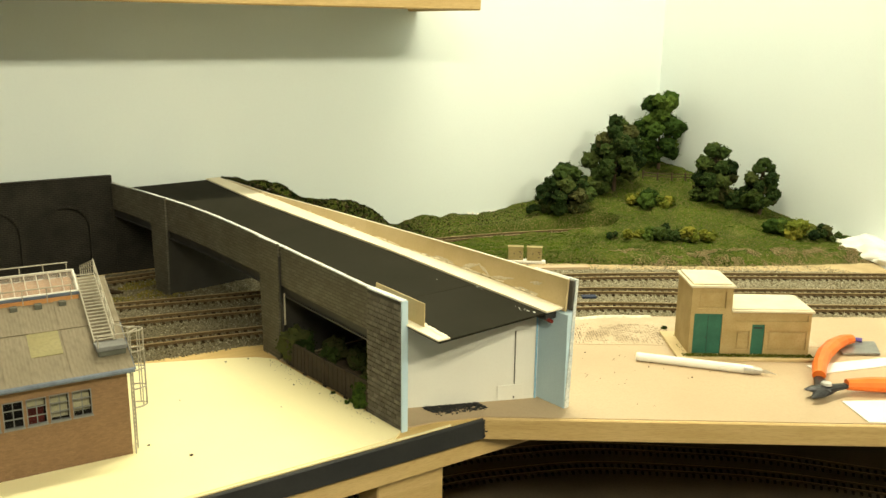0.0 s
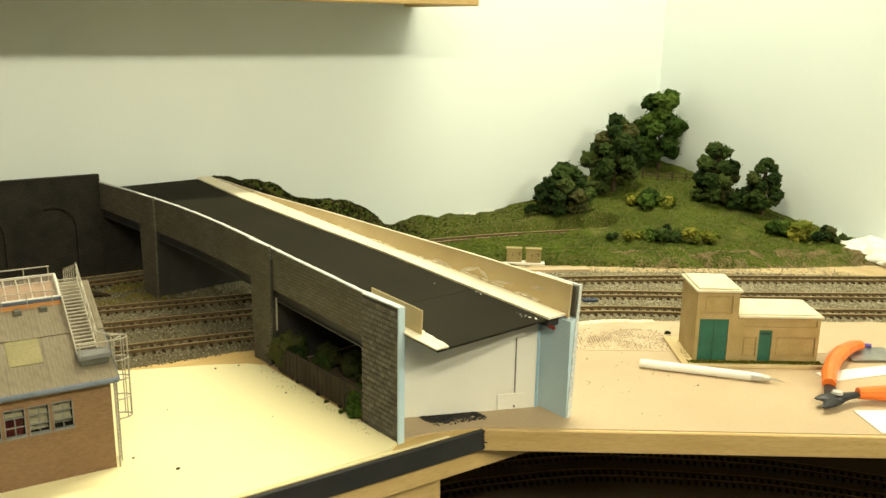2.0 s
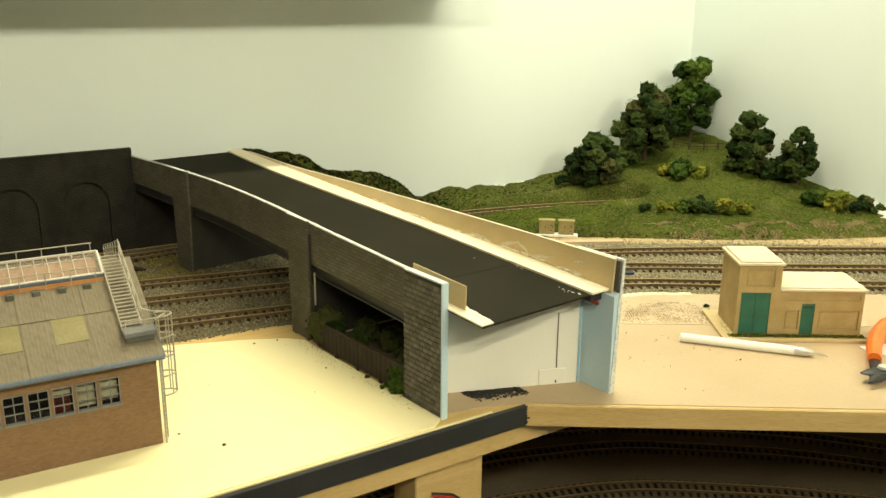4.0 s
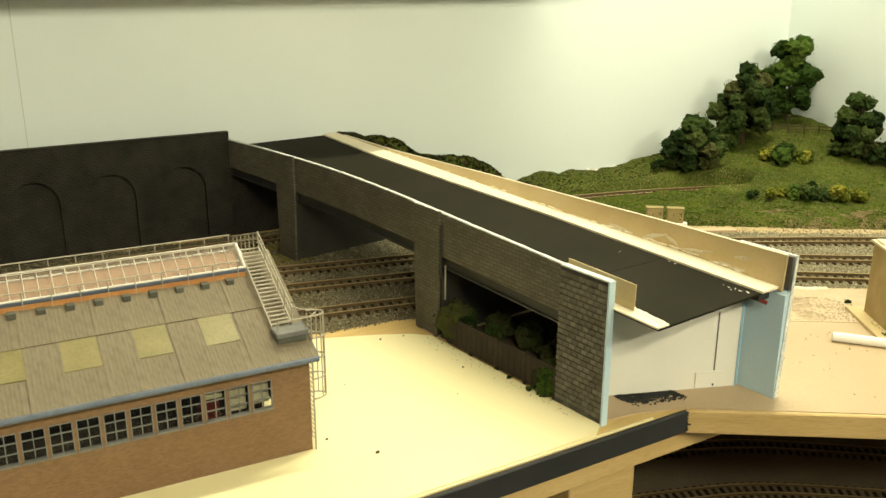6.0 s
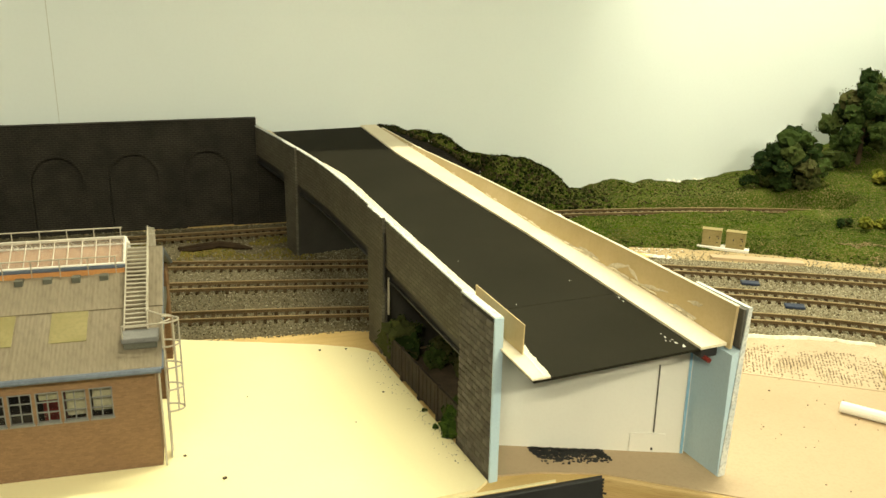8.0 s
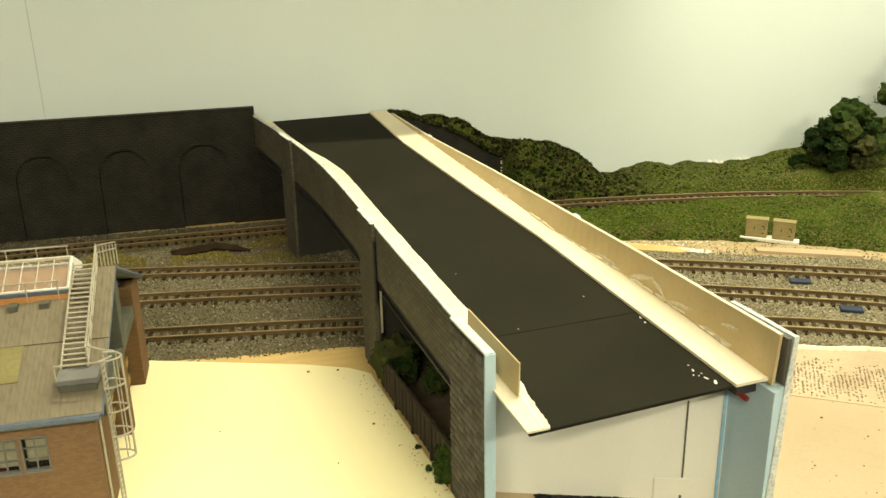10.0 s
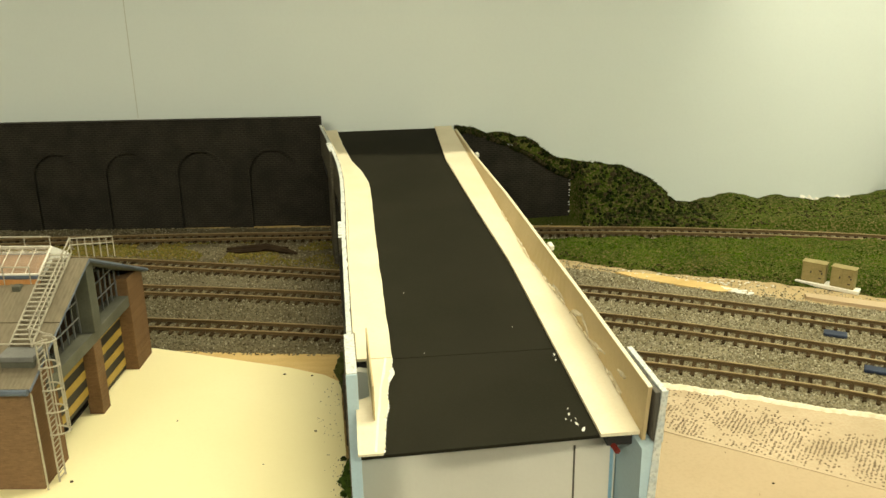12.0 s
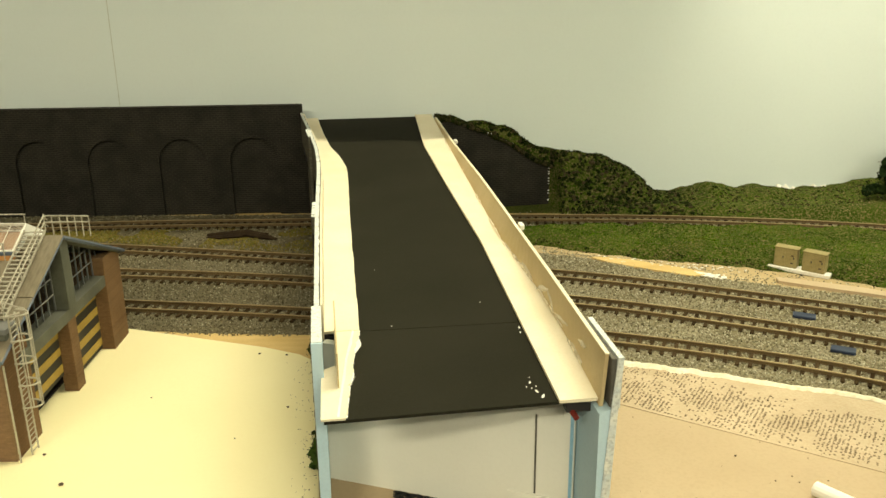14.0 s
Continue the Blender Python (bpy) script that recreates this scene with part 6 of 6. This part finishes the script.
for x in (0.0008, 0.0101):
    dd = part("door", box(x, -0.0006, 0.0012, x + 0.0086, -0.0001, 0.0164), M_CABINET, cab)
    part("handle", box(x + 0.0065, -0.001, 0.0085, x + 0.0074, -0.0006, 0.0105), M_BLACK, dd)
for z in (0.004, 0.011):
    part("stain", box(0.0145, -0.0008, z, 0.0168, -0.0006, z + 0.0012), M_DIRT, cab, "dark spot")
cab2 = copy_thing(cab, plinth.matrix_world @ pose(0.029, 0.0025, 0.0032, 0, 0, -3))
for x, y, a in ((0.7388, 0.7228, -29), (0.7355, 0.6605, -32)):
    pl = tagged(part("track_magnet", box(-0.0085, -0.0045, 0, 0.0085, 0.0045, 0.0024, 0.0004), M_SLATE), "small dark blue plate between the rails", "plate", "blue plates")
    pl.matrix_world = pose(x, y, 0.0026, 0, 0, a)
log = rod([(-0.036, 0.002, 0.001), (-0.016, -0.001, 0.0024), (0.004, 0.002, 0.003), (0.02, -0.001, 0.0022), (0.036, -0.004, 0.001)], [0.001, 0.0026, 0.003, 0.0028, 0.0008], 7)
rod([(0.0, 0.0, 0.002), (-0.02, -0.005, 0.0016), (-0.034, -0.004, 0.001)], [0.002, 0.0018, 0.0006], 6, log)
rod([(0.012, 0.001, 0.0025), (0.024, 0.006, 0.002)], [0.0018, 0.0006], 6, log)
tagged(part("fallen_log", log, M_LOG), "dark brown fallen log between the tracks", "log").matrix_world = pose(0.279, 0.9965, 0.0026, 0, 0, -13) @ Matrix.Diagonal((1.05, 1.35, 1.35, 1))

# dusty card sheet with rows of small dark marks between the tan board and the ballast
card_edge = [(0.500, 0.652), (0.552, 0.611), (0.654, 0.531), (0.80, 0.416)]
card_back = [(x, sample(NEAR, x) - 0.0025) for x in (0.86, 0.80, 0.74, 0.69, 0.64, 0.59, 0.55, 0.52, 0.50)]
tagged(part("dusty_card", slab(card_edge + card_back, 0.0010, 0.0016), M_DUST), "thin dusty pinkish card sheet beside the ballast", "card", kind="structure")
bm = bmesh.new()
dg = random.Random(13)
ax, ay = Vector((0.787, -0.617)), Vector((0.617, 0.787))
for i in range(95):
    for j in range(30):
        p = Vector((0.506, 0.649)) + ax * (i * 0.0025 + dg.gauss(0, 0.00025)) + ay * (0.002 + j * 0.0020 + dg.gauss(0, 0.0002))
        edge = sample(NEAR, p.x) - 0.008 - p.y
        dens = 0.74 - 0.25 * abs(j - 12) / 13 + 0.75 * bumpy(p.x, p.y, 55, 20) + 0.4 * bumpy(i * 0.9, j * 0.12, 1.0, 7.0)
        if edge < 0 or dg.random() > dens:
            continue
        w = dg.uniform(0.00035, 0.00075)
        box(-w, -w * 0.8, 0, w, w * 0.8, 0.0002, 0, bm, pose(p.x, p.y, 0.00162, 0, 0, -38))
tagged(part("dot_marks", bm, M_MARK), "rows of small dark marks on the tan board", "marks", kind="stuff")
vs, fs = [], []
for i in range(181):
    x = 0.50 + 0.24 * i / 180
    wide = (0.016 - 0.009 * i / 180) * (0.55 + 0.9 * abs(bumpy(x, 1.0, 60, 4.0))) + 0.0016 * bumpy(x, 5.0, 330, 2.0)
    y = sample(NEAR, x) + 0.002 + 0.0015 * bumpy(x, 3, 90)
    for k, z in ((0.0, 0.0012), (0.3, 0.0032), (0.7, 0.0026), (1.0, 0.0014)):
        vs.append((x - 0.3 * wide * k, y - max(0.001, wide) * k, z + (0.0007 * bumpy(x, k * 0.02, 260, 6.0) if 0 < k < 1 else 0)))
    if i:
        fs += [(4 * i - 4 + k, 4 * i + k, 4 * i + k + 1, 4 * i - 3 + k) for k in range(3)]
ob = raw("glue_edge", vs, fs, M_PALEGLUE, smooth=True)
tagged(ob, "rough cream plaster along the ballast edge", "plaster", kind="stuff")

# bare ply patch with plaster scraps beside the grass, and a card strip by the cabinets
ply = [(0.612, 0.884), (0.625, 0.882), (0.645, 0.873), (0.665, 0.859), (0.684, 0.845), (0.701, 0.831), (0.700, 0.824), (0.688, 0.822), (0.668, 0.836), (0.645, 0.852), (0.625, 0.868)]
tagged(part("ply_patch", slab(ply, 0.0005, 0.0034), M_PLY), "bare orange plywood patch beside the grass bank", "board", kind="structure")
card = part("card_strip", slab([(0.757, 0.806), (0.782, 0.793), (0.818, 0.771), (0.835, 0.757), (0.830, 0.748), (0.808, 0.762), (0.778, 0.781), (0.754, 0.797)], 0.0008, 0.0045), M_TAN)
tagged(card, "tan card strip beside the white cabinet base", "card")
bm = bmesh.new()
for _ in range(60):
    x, y = 0.62 + dg.uniform(0, 0.12), 0
    y = sample(LAWN, x) - dg.uniform(0.002, 0.016)
    s = dg.uniform(0.0003, 0.0011)
    bmesh.ops.create_icosphere(bm, subdivisions=1, radius=1, matrix=Matrix.Translation((x, y, 0.0033)) @ Matrix.Diagonal((s * 1.6, s, s * 0.4, 1)))
for _ in range(46):
    x, y = 0.694 + abs(dg.gauss(0, 0.010)), 0
    y = 0.826 - (x - 0.697) * 0.55 + dg.gauss(0, 0.003)
    s = dg.uniform(0.0008, 0.0024)
    bmesh.ops.create_icosphere(bm, subdivisions=1, radius=1, matrix=Matrix.Translation((x, y, 0.0030)) @ Matrix.Diagonal((s * 1.5, s, s * 0.35, 1)))
tagged(part("plaster_crumbs", bm, M_PLASTER), "white plaster crumbs on the sandy strip", "crumbs", kind="stuff")
bm = bmesh.new()
for x, y, s in ((0.2190, 0.5630, 0.0016), (0.2005, 0.5964, 0.0012), (0.3164, 0.7173, 0.0011), (0.3362, 0.7126, 0.001), (0.3403, 0.6342, 0.001), (0.6307, 0.4404, 0.0011), (0.6199, 0.4802, 0.0008), (0.25, 0.66, 0.0006), (0.31, 0.6, 0.0006), (0.56, 0.5, 0.0007), (0.6, 0.54, 0.0009)):
    bmesh.ops.create_icosphere(bm, subdivisions=1, radius=s, matrix=Matrix.Translation((x, y, 0.0022 + s * 0.5)) @ Matrix.Diagonal((1, 0.8, 0.6, 1)))
for _ in range(110):
    t = dg.random()
    x, y = 0.362 - 0.008 * t - abs(dg.gauss(0, 0.007)), 0.53 + 0.17 * t
    s = dg.uniform(0.00012, 0.00042)
    bmesh.ops.create_icosphere(bm, subdivisions=1, radius=s, matrix=Matrix.Translation((x, y, 0.0024)))
for _ in range(60):
    x, y = dg.uniform(0.53, 0.75), dg.uniform(0.42, 0.6)
    s = dg.uniform(0.0002, 0.0006)
    bmesh.ops.create_icosphere(bm, subdivisions=1, radius=s, matrix=Matrix.Translation((x, y, 0.0013)))
tagged(part("specks", bm, M_DIRT), "small dark specks of scatter on the boards", "specks", kind="stuff")

# ---- tools on the tan board ----
K0, K1 = Vector((0.6261, 0.5001, 0)), Vector((0.6885, 0.4085, 0))
kd = math.degrees(math.atan2(K1.y - K0.y, K1.x - K0.x))
KL = (K1 - K0).length
knife = thing("craft_knife", pose(K0.x, K0.y, 0.0012, 0, 0, kd), "white and silver craft knife lying on the tan board", "knife")
part("handle", rod([(0, 0, 0.0040), (0.0005, 0, 0.0040), (KL * 0.86, 0, 0.0040)], [0.0030, 0.0040, 0.0040], 14), M_PAPER, knife, "white round handle")
part("collar", rod([(KL * 0.86, 0, 0.0040), (KL * 0.93, 0, 0.0040), (KL, 0, 0.0040)], [0.0041, 0.0040, 0.0024], 14), M_ALU, knife, "silver collar")
part("blade", upright([(KL - 0.002, 0.0024), (KL + 0.006, 0.0026), (KL + 0.013, 0.0022), (KL + 0.004, 0.0052), (KL - 0.002, 0.0054)], -0.0003, 0.0003), M_ALU, knife, "thin bright pointed blade")

cut = thing("side_cutters", pose(0, 0, 0.0012), "orange-handled black side cutters lying open on the board", "pliers")


def grip(points, r, flat):
    bm = rod(points, r, 10)
    bmesh.ops.scale(bm, vec=(1, 1, flat), verts=bm.verts)
    return bm


def flat_line(pts, z):
    return [(x, y, z) for x, y in pts]


part("grip", grip(flat_line([(0.8275, 0.3984), (0.826, 0.3987), (0.8149, 0.4013), (0.7944, 0.3998), (0.7657, 0.3926), (0.7337, 0.3795), (0.7094, 0.3663)], 0.0092), [0.003, 0.0052, 0.0063, 0.0072, 0.0072, 0.0066, 0.0056], 0.9), M_HANDLE, cut, "orange moulded grip")
part("grip", grip(flat_line([(0.7102, 0.3418), (0.7185, 0.3355), (0.7272, 0.329), (0.738, 0.3193), (0.7544, 0.3039), (0.770, 0.288), (0.783, 0.272)], 0.0092), [0.0052, 0.0062, 0.007, 0.0074, 0.0074, 0.0066, 0.0035], 0.9), M_HANDLE, cut, "orange moulded grip")
part("arm", grip(flat_line([(0.712, 0.3676), (0.6956, 0.3558), (0.6896, 0.3488), (0.677, 0.3474), (0.6651, 0.3466)], 0.0115), [0.0045, 0.006, 0.0075, 0.0055, 0.0012], 0.5), M_TOOL, cut, "black steel arm and jaw")
part("arm", grip(flat_line([(0.7115, 0.3408), (0.700, 0.345), (0.6896, 0.3488), (0.680, 0.3545), (0.6733, 0.3584)], 0.0145), [0.004, 0.005, 0.0075, 0.0055, 0.0012], 0.5), M_TOOL, cut, "black steel arm and jaw")
bm = bmesh.new()
bmesh.ops.create_cone(bm, cap_ends=True, segments=18, radius1=0.0046, radius2=0.0040, depth=0.002)
part("pivot", bm, M_ALU, cut, "bright round pivot").matrix_local = pose(0.6896, 0.3488, 0.0118)

paper = tagged(part("paper_sheet", slab([(0.7345, 0.3774), (0.7873, 0.3568), (0.83, 0.341), (0.85, 0.350), (0.7419, 0.3962)], 0, 0.0008), M_PAPER), "white paper offcut on the tan board", "paper", "paper offcuts")
paper.location.z = 0.0014
paper = tagged(part("paper_sheet", slab([(0.690, 0.334), (0.668, 0.300), (0.76, 0.22), (0.80, 0.26)], 0, 0.0008), M_PAPER), "white paper offcut at the board edge", "paper", "paper offcuts")
paper.location.z = 0.0014
bl = tagged(part("knife_blade", slab([(0.7955, 0.3901), (0.8243, 0.3684), (0.8537, 0.3888), (0.8303, 0.4065), (0.8109, 0.4059)], 0, 0.0014), M_BLADE), "grey trapezoid spare blade beside the paper", "blade")
bl.location.z = 0.0026
pen = thing("marker_pen", pose(0.834, 0.406, 0.0040, 0, 0, -59), "yellow tipped purple capped marker pen", "pen")
part("tip", rod([(0, 0, 0.0022), (0.0055, 0, 0.0022)], [0.0014, 0.0021], 10), M_YELLOWTIP, pen, "yellow end")
part("cap", rod([(0.0057, 0, 0.0022), (0.0128, 0, 0.0022)], 0.0020, 10), M_PURPLE, pen, "purple cap")

# red and black wires hanging at the leg
wire = thing("cable", pose(0, 0, 0), "red and black twin wire drooping over the pine leg", "cable")
for o, m in ((0.0, M_WIRE_RED), (0.0017, M_WIRE_BLACK)):
    part("strand", rod([(0.362, 0.517, -0.0665 + o), (0.368, 0.514, -0.0675 + o), (0.378, 0.5125, -0.071 + o), (0.391, 0.511, -0.082 + o), (0.402, 0.511, -0.1 + o), (0.408, 0.512, -0.14 + o), (0.41, 0.513, -0.3 + o)], 0.0011, 7), m, wire)
